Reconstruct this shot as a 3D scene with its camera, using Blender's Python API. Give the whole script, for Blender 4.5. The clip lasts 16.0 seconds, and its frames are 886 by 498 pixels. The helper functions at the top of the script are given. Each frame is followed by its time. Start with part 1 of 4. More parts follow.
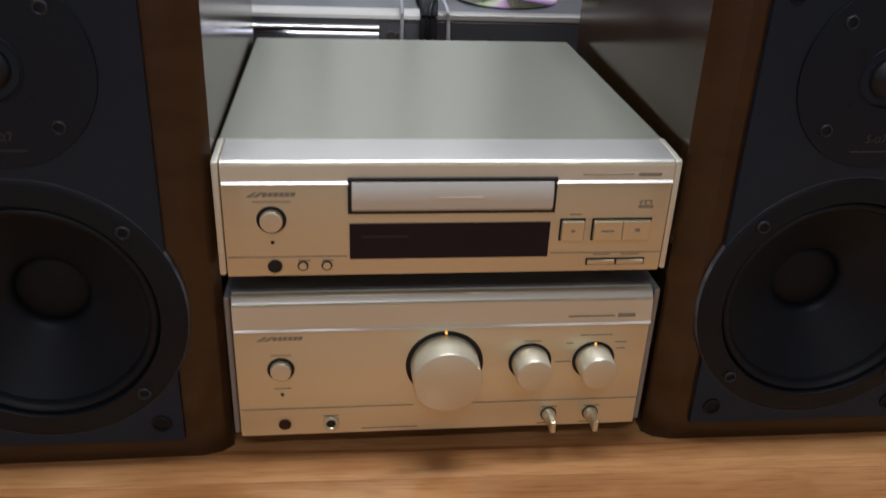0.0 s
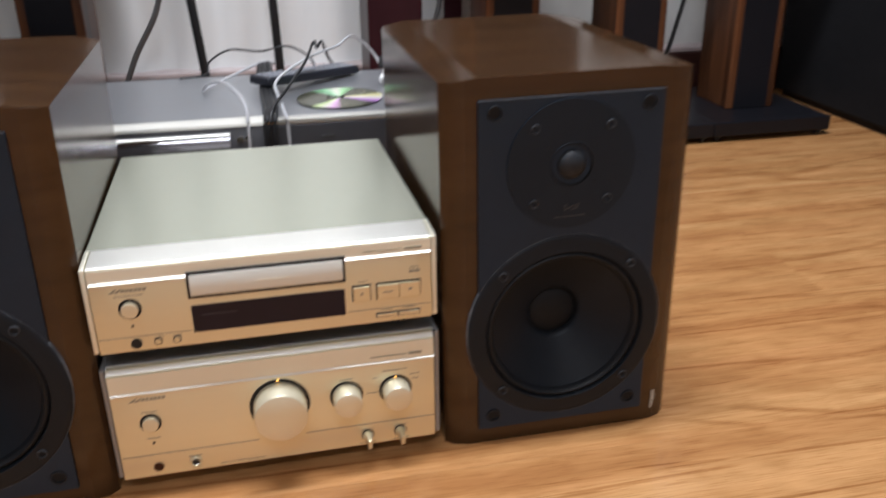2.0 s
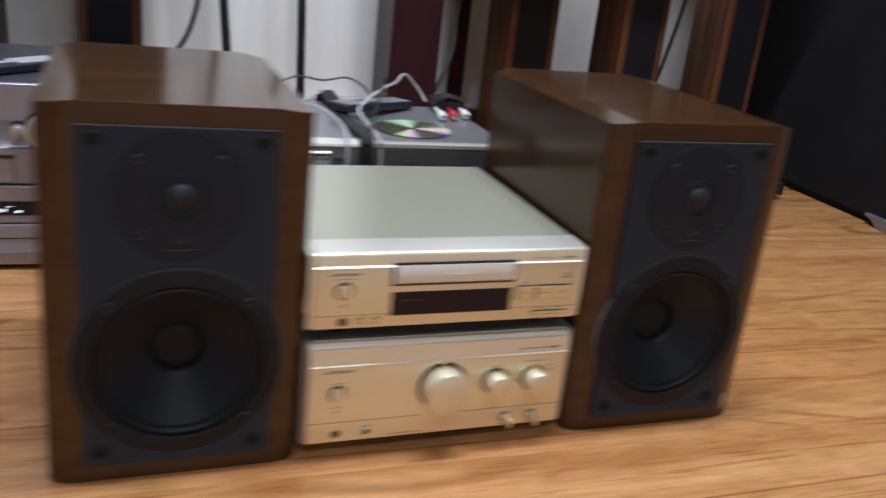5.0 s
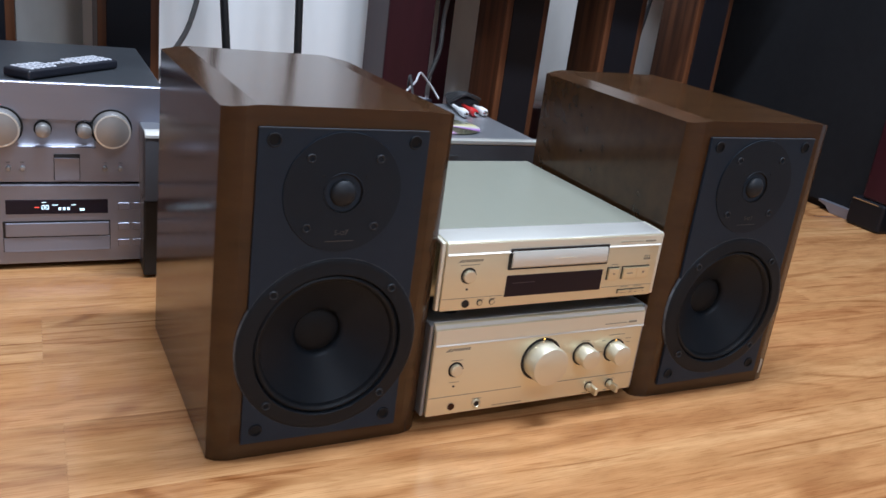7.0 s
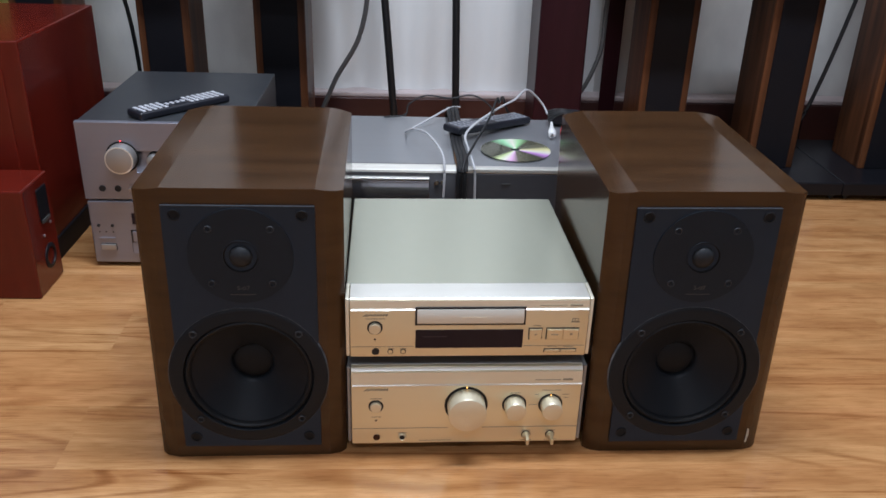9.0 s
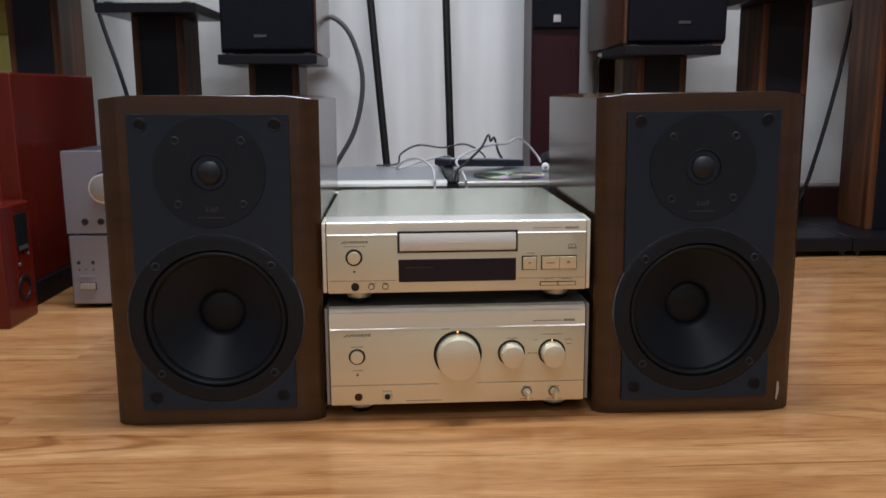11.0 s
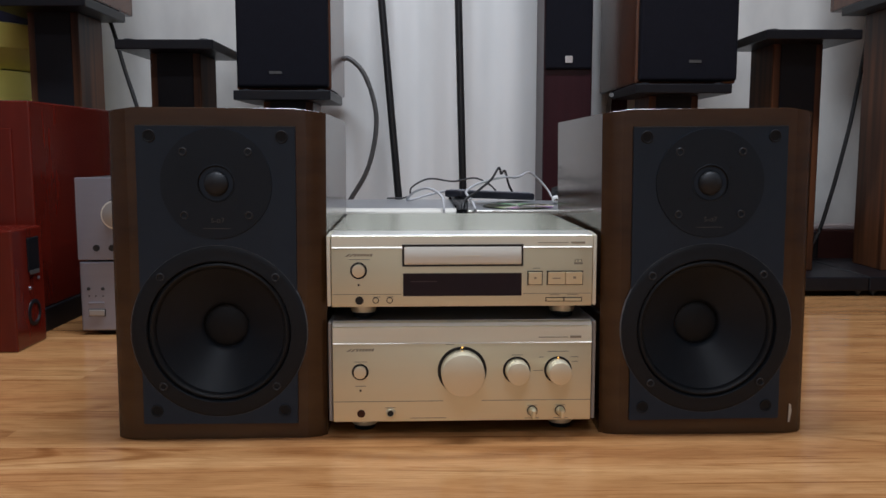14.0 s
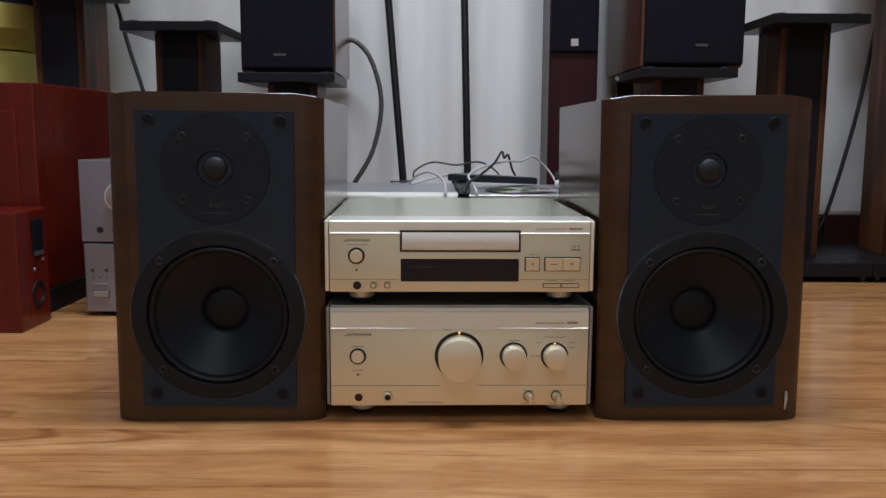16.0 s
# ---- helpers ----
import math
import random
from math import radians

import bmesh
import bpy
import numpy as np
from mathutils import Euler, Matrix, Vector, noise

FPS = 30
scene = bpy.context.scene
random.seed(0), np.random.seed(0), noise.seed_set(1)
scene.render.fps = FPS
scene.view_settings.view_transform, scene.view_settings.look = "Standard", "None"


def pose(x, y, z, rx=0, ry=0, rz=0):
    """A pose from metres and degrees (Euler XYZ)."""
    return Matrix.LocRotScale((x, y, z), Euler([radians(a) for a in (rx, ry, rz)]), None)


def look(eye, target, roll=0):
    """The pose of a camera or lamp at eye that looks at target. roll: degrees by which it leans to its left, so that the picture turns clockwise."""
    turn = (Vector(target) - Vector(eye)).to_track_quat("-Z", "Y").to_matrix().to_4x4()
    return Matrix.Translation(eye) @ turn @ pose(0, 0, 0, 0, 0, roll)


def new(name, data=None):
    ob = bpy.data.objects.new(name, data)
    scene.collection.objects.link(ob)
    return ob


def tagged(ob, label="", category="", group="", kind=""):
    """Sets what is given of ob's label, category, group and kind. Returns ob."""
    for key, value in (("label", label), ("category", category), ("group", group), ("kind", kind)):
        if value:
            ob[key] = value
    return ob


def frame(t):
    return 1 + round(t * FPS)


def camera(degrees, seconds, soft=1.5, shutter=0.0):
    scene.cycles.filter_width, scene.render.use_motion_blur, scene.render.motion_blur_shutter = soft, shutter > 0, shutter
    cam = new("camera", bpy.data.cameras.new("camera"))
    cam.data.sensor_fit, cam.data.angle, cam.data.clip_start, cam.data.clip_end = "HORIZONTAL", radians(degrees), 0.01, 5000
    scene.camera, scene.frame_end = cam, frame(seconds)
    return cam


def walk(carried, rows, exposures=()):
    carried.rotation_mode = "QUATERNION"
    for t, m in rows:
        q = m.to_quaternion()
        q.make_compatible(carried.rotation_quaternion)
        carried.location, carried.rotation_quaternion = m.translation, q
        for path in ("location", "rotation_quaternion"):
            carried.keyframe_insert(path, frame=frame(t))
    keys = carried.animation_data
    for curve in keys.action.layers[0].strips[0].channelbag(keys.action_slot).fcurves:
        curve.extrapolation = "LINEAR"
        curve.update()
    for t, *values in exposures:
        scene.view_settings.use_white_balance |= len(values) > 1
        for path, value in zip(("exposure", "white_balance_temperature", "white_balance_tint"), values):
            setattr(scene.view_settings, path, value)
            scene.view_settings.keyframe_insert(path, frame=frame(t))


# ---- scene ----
cam = camera(55.1, 16.0, shutter=0.5)
PATH = [
    (0, (-0.049, -0.472, 0.403), (0.132, 1.302, -0.502), 2.5),
    (0.5, (-0.028, -0.487, 0.424), (0.046, 1.312, -0.448), -0.3),
    (1, (-0.017, -0.499, 0.417), (0.008, 1.302, -0.453), -0.9),
    (1.5, (0.005, -0.561, 0.434), (0.133, 1.233, -0.44), -0.6),
    (2, (0.019, -0.647, 0.494), (0.388, 1.153, -0.298), -0.7),
    (2.5, (0.022, -0.689, 0.521), (0.453, 1.128, -0.195), -0.6),
    (3, (0.018, -0.693, 0.509), (0.48, 1.12, -0.199), -0.1),
    (3.5, (0.019, -0.695, 0.514), (0.489, 1.108, -0.213), -0.1),
    (4, (0.002, -0.711, 0.511), (0.502, 1.085, -0.211), -0.1),
    (4.5, (-0.038, -0.721, 0.512), (0.504, 1.064, -0.211), 2.1),
    (5, (-0.276, -0.715, 0.498), (0.374, 1.05, -0.18), 6.4),
    (5.2, (-0.41, -0.7, 0.487), (0.303, 1.042, -0.188), 6.7),
    (6.25, (-0.56, -0.70, 0.49), (0.36, 0.99, -0.19), 7.4),
    (7.3, (-0.443, -0.718, 0.5), (0.343, 0.992, -0.178), 7.7),
    (7.5, (-0.389, -0.702, 0.495), (0.226, 1.073, -0.192), 7.8),
    (7.6, (-0.365, -0.698, 0.482), (0.184, 1.103, -0.193), 7.6),
    (7.8, (-0.316, -0.717, 0.467), (0.136, 1.104, -0.225), 6.4),
    (8, (-0.254, -0.774, 0.495), (0.082, 1.045, -0.265), 4.4),
    (8.5, (-0.124, -0.853, 0.641), (0.043, 0.932, -0.244), 0.9),
    (9, (-0.072, -0.849, 0.681), (0.017, 0.96, -0.166), 1.8),
    (9.5, (-0.053, -0.847, 0.675), (0.017, 0.982, -0.132), 1.5),
    (10, (-0.051, -0.865, 0.583), (0.009, 1.018, -0.088), 0.7),
    (10.2, (-0.046, -0.874, 0.509), (-0.004, 1.03, -0.101), 0.5),
    (11.2, (-0.038, -0.886, 0.34), (0.03, 1.075, 0.03), -0.6),
    (12.3, (-0.028, -0.892, 0.308), (0.049, 1.097, 0.114), -1.2),
    (12.5, (-0.029, -0.889, 0.308), (0.036, 1.098, 0.092), -1.2),
    (13, (-0.028, -0.891, 0.302), (0.006, 1.095, 0.067), -0.9),
    (13.5, (-0.03, -0.887, 0.309), (-0.012, 1.099, 0.072), -0.4),
    (14, (-0.027, -0.888, 0.308), (-0.004, 1.098, 0.078), -0.0),
    (14.5, (-0.022, -0.889, 0.311), (0.005, 1.098, 0.084), -0.0),
    (15, (-0.017, -0.891, 0.311), (0.002, 1.095, 0.072), -0.5),
    (15.5, (-0.016, -0.891, 0.314), (-0.01, 1.093, 0.056), -0.4),
    (16, (-0.015, -0.89, 0.313), (-0.013, 1.091, 0.039), 0.3),
]
walk(cam, [(t, look(eye, target, roll)) for t, eye, target, roll in PATH],
     [(0, -0.68, 6050, 12), (0.5, -0.38, 6150, 13), (0.8, -0.9, 6200, 16), (1.1, -1.1, 6250, 16), (1.5, -1.05, 6300, 16), (1.8, 0.0, 6150, 10), (2.1, 0.08, 6250, 11), (2.5, -0.08, 6350, 11),
      (4.5, -0.10, 6200, 10), (5.0, -0.06, 6000, 10), (7.5, 0.20, 5450, 8), (8.0, 0.12, 5900, 9), (8.5, -0.27, 5750, 9), (9.5, -0.1, 5850, 10), (12.3, -0.45, 6000, 10), (16, -0.45, 6000, 10)])

# ---- light ----
world = bpy.data.worlds.new("world")
scene.world = world
world.use_nodes = True
world.node_tree.nodes["Background"].inputs[0].default_value = (0.9, 0.95, 1.0, 1)
world.node_tree.nodes["Background"].inputs[1].default_value = 0.15


def area_lamp(name, x, y, z, sx, sy, watts, colour=(1, 0.97, 0.92), aim=None):
    data = bpy.data.lights.new(name, "AREA")
    data.shape, data.size, data.size_y, data.energy, data.color = "RECTANGLE", sx, sy, watts, colour
    ob = new(name, data)
    ob.matrix_world = look((x, y, z), aim or (x, y + 0.001, z - 1))
    return ob


area_lamp("unseen_ceiling_lamp", 0.12, 0.04, 2.55, 1.4, 0.20, 75, (0.97, 1.0, 1.06))
# assumed lamp behind the camera, added to fill the fronts and what they mirror
area_lamp("unseen_ceiling_lamp", -0.20, -2.10, 2.60, 1.2, 0.20, 31, (0.97, 1.0, 1.06))

# ---- materials ----


def mat(name, colour, rough=0.5, metal=0.0, colour2=None, scale=40.0, stretch=(1, 1, 1), detail=4.0, rvar=0.08, bump=0.0, bump_scale=200.0,
        coat=0.0, spec=0.5, lo=0.35, hi=0.65, coat_rough=0.1, brushed=0.0):
    """A surface with grain at two scales: a coarse drift and a fine grain in colour, roughness and relief."""
    m = bpy.data.materials.new(name)
    m.use_nodes = True
    nt = m.node_tree
    b = nt.nodes["Principled BSDF"]
    b.inputs["Roughness"].default_value, b.inputs["Metallic"].default_value = rough, metal
    b.inputs["Coat Weight"].default_value, b.inputs["Coat Roughness"].default_value = coat, coat_rough
    b.inputs["Specular IOR Level"].default_value = spec
    if brushed:
        b.inputs["Anisotropic"].default_value = brushed
        tangent = nt.nodes.new("ShaderNodeTangent")
        tangent.direction_type, tangent.axis = "RADIAL", "Z"
        nt.links.new(tangent.outputs[0], b.inputs["Tangent"])
    tc = nt.nodes.new("ShaderNodeTexCoord")
    mp = nt.nodes.new("ShaderNodeMapping")
    mp.inputs["Scale"].default_value = stretch
    nt.links.new(tc.outputs["Object"], mp.inputs["Vector"])
    n1 = nt.nodes.new("ShaderNodeTexNoise")
    n1.inputs["Scale"].default_value, n1.inputs["Detail"].default_value = scale, detail
    nt.links.new(mp.outputs[0], n1.inputs["Vector"])
    n2 = nt.nodes.new("ShaderNodeTexNoise")
    n2.inputs["Scale"].default_value, n2.inputs["Detail"].default_value = scale * 0.12, 3
    nt.links.new(mp.outputs[0], n2.inputs["Vector"])
    mixn = nt.nodes.new("ShaderNodeMath")
    mixn.operation = "ADD"
    nt.links.new(n1.outputs[0], mixn.inputs[0])
    nt.links.new(n2.outputs[0], mixn.inputs[1])
    half = nt.nodes.new("ShaderNodeMath")
    half.operation = "MULTIPLY"
    half.inputs[1].default_value = 0.5
    nt.links.new(mixn.outputs[0], half.inputs[0])
    ramp = nt.nodes.new("ShaderNodeValToRGB")
    c2 = colour2 or tuple(c * 0.88 for c in colour)
    ramp.color_ramp.elements[0].position, ramp.color_ramp.elements[1].position = lo, hi
    ramp.color_ramp.elements[0].color, ramp.color_ramp.elements[1].color = (*c2, 1), (*colour, 1)
    nt.links.new(half.outputs[0], ramp.inputs[0])
    nt.links.new(ramp.outputs[0], b.inputs["Base Color"])
    rr = nt.nodes.new("ShaderNodeMapRange")
    rr.inputs["To Min"].default_value, rr.inputs["To Max"].default_value = max(0.02, rough - rvar), min(1, rough + rvar)
    nt.links.new(n2.outputs[0], rr.inputs["Value"])
    nt.links.new(rr.outputs[0], b.inputs["Roughness"])
    if bump:
        nb = nt.nodes.new("ShaderNodeTexNoise")
        nb.inputs["Scale"].default_value, nb.inputs["Detail"].default_value = bump_scale, 2
        nt.links.new(mp.outputs[0], nb.inputs["Vector"])
        bp = nt.nodes.new("ShaderNodeBump")
        bp.inputs["Strength"].default_value, bp.inputs["Distance"].default_value = bump, 0.001
        nt.links.new(nb.outputs[0], bp.inputs["Height"])
        nt.links.new(bp.outputs[0], b.inputs["Normal"])
    return m


def glow(name, colour, strength):
    m = bpy.data.materials.new(name)
    m.use_nodes = True
    b = m.node_tree.nodes["Principled BSDF"]
    b.inputs["Base Color"].default_value = (*colour, 1)
    b.inputs["Emission Color"].default_value, b.inputs["Emission Strength"].default_value = (*colour, 1), strength
    return m


CHAMPAGNE = mat("champagne_aluminium", (0.825, 0.770, 0.555), 0.34, 0.7, (0.795, 0.740, 0.535), 90, (0.06, 1, 1), rvar=0.03, bump=0.02, bump_scale=900, brushed=0.75)
# lit copy of the champagne: reflected light on the upper bands, put in as colour
CHAMPAGNE_LIT = mat("lit_champagne_aluminium", (0.84, 0.805, 0.655), 0.38, 0.5, (0.82, 0.785, 0.635), 90, (0.06, 1, 1), rvar=0.03, brushed=0.5)
KNOB = mat("knob_champagne", (0.78, 0.725, 0.545), 0.38, 0.55, (0.76, 0.705, 0.53), 90, rvar=0.03)
CHAMPAGNE_BRIGHT = mat("polished_champagne", (0.74, 0.74, 0.67), 0.3, 0.3, (0.72, 0.72, 0.65), 90, (0.06, 1, 1), rvar=0.03)
COVER = mat("champagne_paint", (0.50, 0.51, 0.405), 0.24, 0.5, (0.49, 0.50, 0.395), 60, rvar=0.01, bump=0.01, bump_scale=1500)
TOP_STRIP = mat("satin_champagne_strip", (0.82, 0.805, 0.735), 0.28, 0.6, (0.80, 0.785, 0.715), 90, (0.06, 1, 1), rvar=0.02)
# near-white: paints in the highlight on the ledges and the amplifier's top edge
LIT_EDGE = mat("lit_edge", (0.86, 0.83, 0.74), 0.35, 0.25, None, 90, (0.06, 1, 1), rvar=0.02)
DUST = mat("black_felt_cap", (0.0072, 0.0084, 0.0102), 0.55, spec=0.2)
DOME = mat("grey_soft_dome", (0.024, 0.0262, 0.0295), 0.5, 0, (0.018, 0.020, 0.023), 200, spec=0.2)
DARK_PLASTER = mat("grey_plaster", (0.32, 0.32, 0.32), 0.7, 0, (0.28, 0.28, 0.28), 6)
SIDE_METAL = mat("grey_side_metal", (0.33, 0.33, 0.33), 0.45, 0.5, None, 60)
GAP = mat("dark_gap", (0.012, 0.011, 0.010), 0.6)
DISPLAY = mat("smoked_display", (0.016, 0.011, 0.019), 0.15, 0, None, 60, spec=0.25)
PRINT = mat("printed_mark", (0.33, 0.30, 0.22), 0.5)
FAINT_PRINT = mat("faint_display_print", (0.035, 0.030, 0.040), 0.4)
PALE_PRINT = mat("pale_print", (0.065, 0.064, 0.062), 0.5)
VINYL = mat("walnut_vinyl", (0.064, 0.0298, 0.0112), 0.16, 0, (0.036, 0.0166, 0.0062), 55, (0.14, 1.0, 1.0), 8, 0.012, spec=0.45)
BAFFLE = mat("blue_grey_baffle", (0.0150, 0.0260, 0.0425), 0.5, 0, (0.0130, 0.0228, 0.0375), 80, bump=0.12, bump_scale=2500, spec=0.25)
TWEETER_PLATE = mat("dark_tweeter_plate", (0.0120, 0.0185, 0.0275), 0.5, 0, None, 80, bump=0.12, bump_scale=2500, spec=0.2)
DRIVER_PLATE = mat("charcoal_plate", (0.0072, 0.0100, 0.0140), 0.55, 0, None, 80, bump=0.1, bump_scale=2500, spec=0.25)
RUBBER = mat("black_rubber", (0.0095, 0.0115, 0.0145), 0.5, 0, None, 60, spec=0.25)
CONE = mat("black_cone", (0.0092, 0.0126, 0.0180), 0.46, 0, (0.0072, 0.0102, 0.0148), 60, bump=0.06, bump_scale=900, spec=0.2)
# painted highlight: grey for the overhead light on the woofer ring's edge
EDGE = mat("grey_edge_highlight", (0.175, 0.188, 0.203), 0.5, 0, (0.018, 0.022, 0.028), 90, spec=0.3)
# paler than the baffle, to paint the light along its top edge
BAFFLE_RIM = mat("baffle_rim_highlight", (0.045, 0.052, 0.060), 0.5, 0, (0.028, 0.033, 0.040), 90, spec=0.3)
SCREW = mat("dark_screw", (0.042, 0.045, 0.050), 0.4, 0.2, spec=0.3)
CHIP = mat("bare_chip", (0.5, 0.46, 0.38), 0.7)
SILVER = mat("silver_paint", (0.30, 0.305, 0.36), 0.32, 0.65, (0.28, 0.285, 0.335), 80, (0.1, 1, 1), rvar=0.03)
SILVER_KNOB = mat("satin_knob_metal", (0.40, 0.385, 0.365), 0.33, 0.6, (0.38, 0.365, 0.345), 90, rvar=0.03)
SILVER_TOP = mat("grey_painted_steel", (0.066, 0.071, 0.078), 0.4, 0.4, (0.058, 0.063, 0.070), 60, bump=0.05, bump_scale=1500)
CHROME = mat("bright_metal", (0.85, 0.85, 0.86), 0.16, 1.0, None, 60, rvar=0.03)
DVD_TOP = mat("satin_steel", (0.42, 0.43, 0.45), 0.33, 0.75, (0.40, 0.41, 0.43), 120, (0.08, 1, 1), rvar=0.03)
DARK_PANEL = mat("dark_grey_panel", (0.11, 0.11, 0.118), 0.3, 0.4, None, 60)
TRAY_MIRROR = mat("mirrored_tray", (0.30, 0.30, 0.32), 0.12, 0.9, None, 60, rvar=0.02)
RED_WOOD = mat("red_lacquer", (0.128, 0.0118, 0.0062), 0.22, 0, (0.080, 0.0074, 0.0040), 24, (1, 1, 0.25), 6, 0.05, coat=0.12, coat_rough=0.08, spec=0.35)
STAND_WOOD = mat("rosewood_veneer", (0.135, 0.052, 0.0210), 0.40, 0, (0.028, 0.0100, 0.0047), 22, (2.4, 2.4, 0.10), 9, 0.06, 0.03, 120, spec=0.2, lo=0.40, hi=0.60)
STAND_BLACK = mat("black_panel", (0.0090, 0.0090, 0.0118), 0.5, 0, None, 40, spec=0.16)
PLATE_BLACK = mat("black_lacquer_board", (0.0085, 0.0085, 0.0110), 0.33, 0, None, 40, spec=0.25)
GRILLE = mat("black_grille_cloth", (0.0088, 0.0088, 0.0135), 0.85, 0, (0.0058, 0.0058, 0.0092), 700, bump=0.25, bump_scale=1800, spec=0.12)
MAROON = mat("maroon_veneer", (0.036, 0.008, 0.012), 0.35, 0, (0.022, 0.005, 0.008), 30, (1.5, 1.5, 0.12), 6, spec=0.25)
WALNUT_SPK = mat("walnut_veneer", (0.13, 0.052, 0.028), 0.14, 0, (0.07, 0.028, 0.016), 30, (1.5, 1.5, 0.12), 6, 0.03, spec=0.4)
WALL = mat("white_wall_sheet", (0.88, 0.88, 0.86), 0.36, 0, (0.77, 0.78, 0.76), 14, (1, 1, 0.22), 5, 0.08, 0.1, 30)
OLD_WALL = mat("stained_wall_paint", (0.72, 0.71, 0.665), 0.3, 0, (0.54, 0.53, 0.505), 9, (1, 1, 0.5), 6, 0.08, 0.08, 40, lo=0.40, hi=0.60)
PLASTER = mat("white_plaster", (0.72, 0.71, 0.69), 0.7, 0, (0.66, 0.65, 0.63), 6, bump=0.1, bump_scale=60)
SKIRTING = mat("brown_skirting", (0.060, 0.021, 0.017), 0.35, 0, (0.036, 0.0125, 0.0105), 20, (0.12, 1, 1), 5)
SKIRTING_GLINT = mat("pale_pink_glint", (0.56, 0.47, 0.45), 0.4, 0, (0.48, 0.40, 0.39), 12, (0.2, 1, 1))
BLACK_TUBE = mat("black_rod_paint", (0.012, 0.012, 0.013), 0.4)
CABLE_BLACK = mat("black_cable", (0.016, 0.016, 0.017), 0.45)
CABLE_GREY = mat("grey_cable", (0.085, 0.082, 0.08), 0.5)
CABLE_WHITE = mat("white_cable", (0.52, 0.52, 0.53), 0.45)
REMOTE = mat("remote_plastic", (0.014, 0.015, 0.022), 0.4)
KEY_PALE = mat("pale_keys", (0.56, 0.57, 0.61), 0.45)
KEY_GREY = mat("grey_keys", (0.27, 0.28, 0.31), 0.3)
PLUG_RED = mat("red_plug", (0.55, 0.02, 0.02), 0.35)
PLUG_WHITE = mat("white_plug", (0.8, 0.8, 0.78), 0.35)
YELLOW = mat("olive_yellow_plastic", (0.84, 0.76, 0.20), 0.4, 0, (0.76, 0.68, 0.16), 20)
BLUE = mat("deep_blue_cloth", (0.055, 0.060, 0.20), 0.7, 0, None, 30)
BLACK_BOX = mat("black_carpet_vinyl", (0.0135, 0.0138, 0.0152), 0.75, 0, (0.0100, 0.0102, 0.0115), 50, bump=0.3, bump_scale=700, spec=0.12)
AMBER = glow("amber_led", (1.0, 0.50, 0.10), 2.2)
SENSOR = mat("dark_red_sensor_window", (0.030, 0.004, 0.003), 0.2, spec=0.4)
RED_LED = glow("red_led", (1.0, 0.05, 0.05), 3)
DIGITS = glow("display_digits", (0.75, 0.92, 1.0), 1.3)
RED_DIGITS = glow("display_red", (1.0, 0.1, 0.06), 1.5)


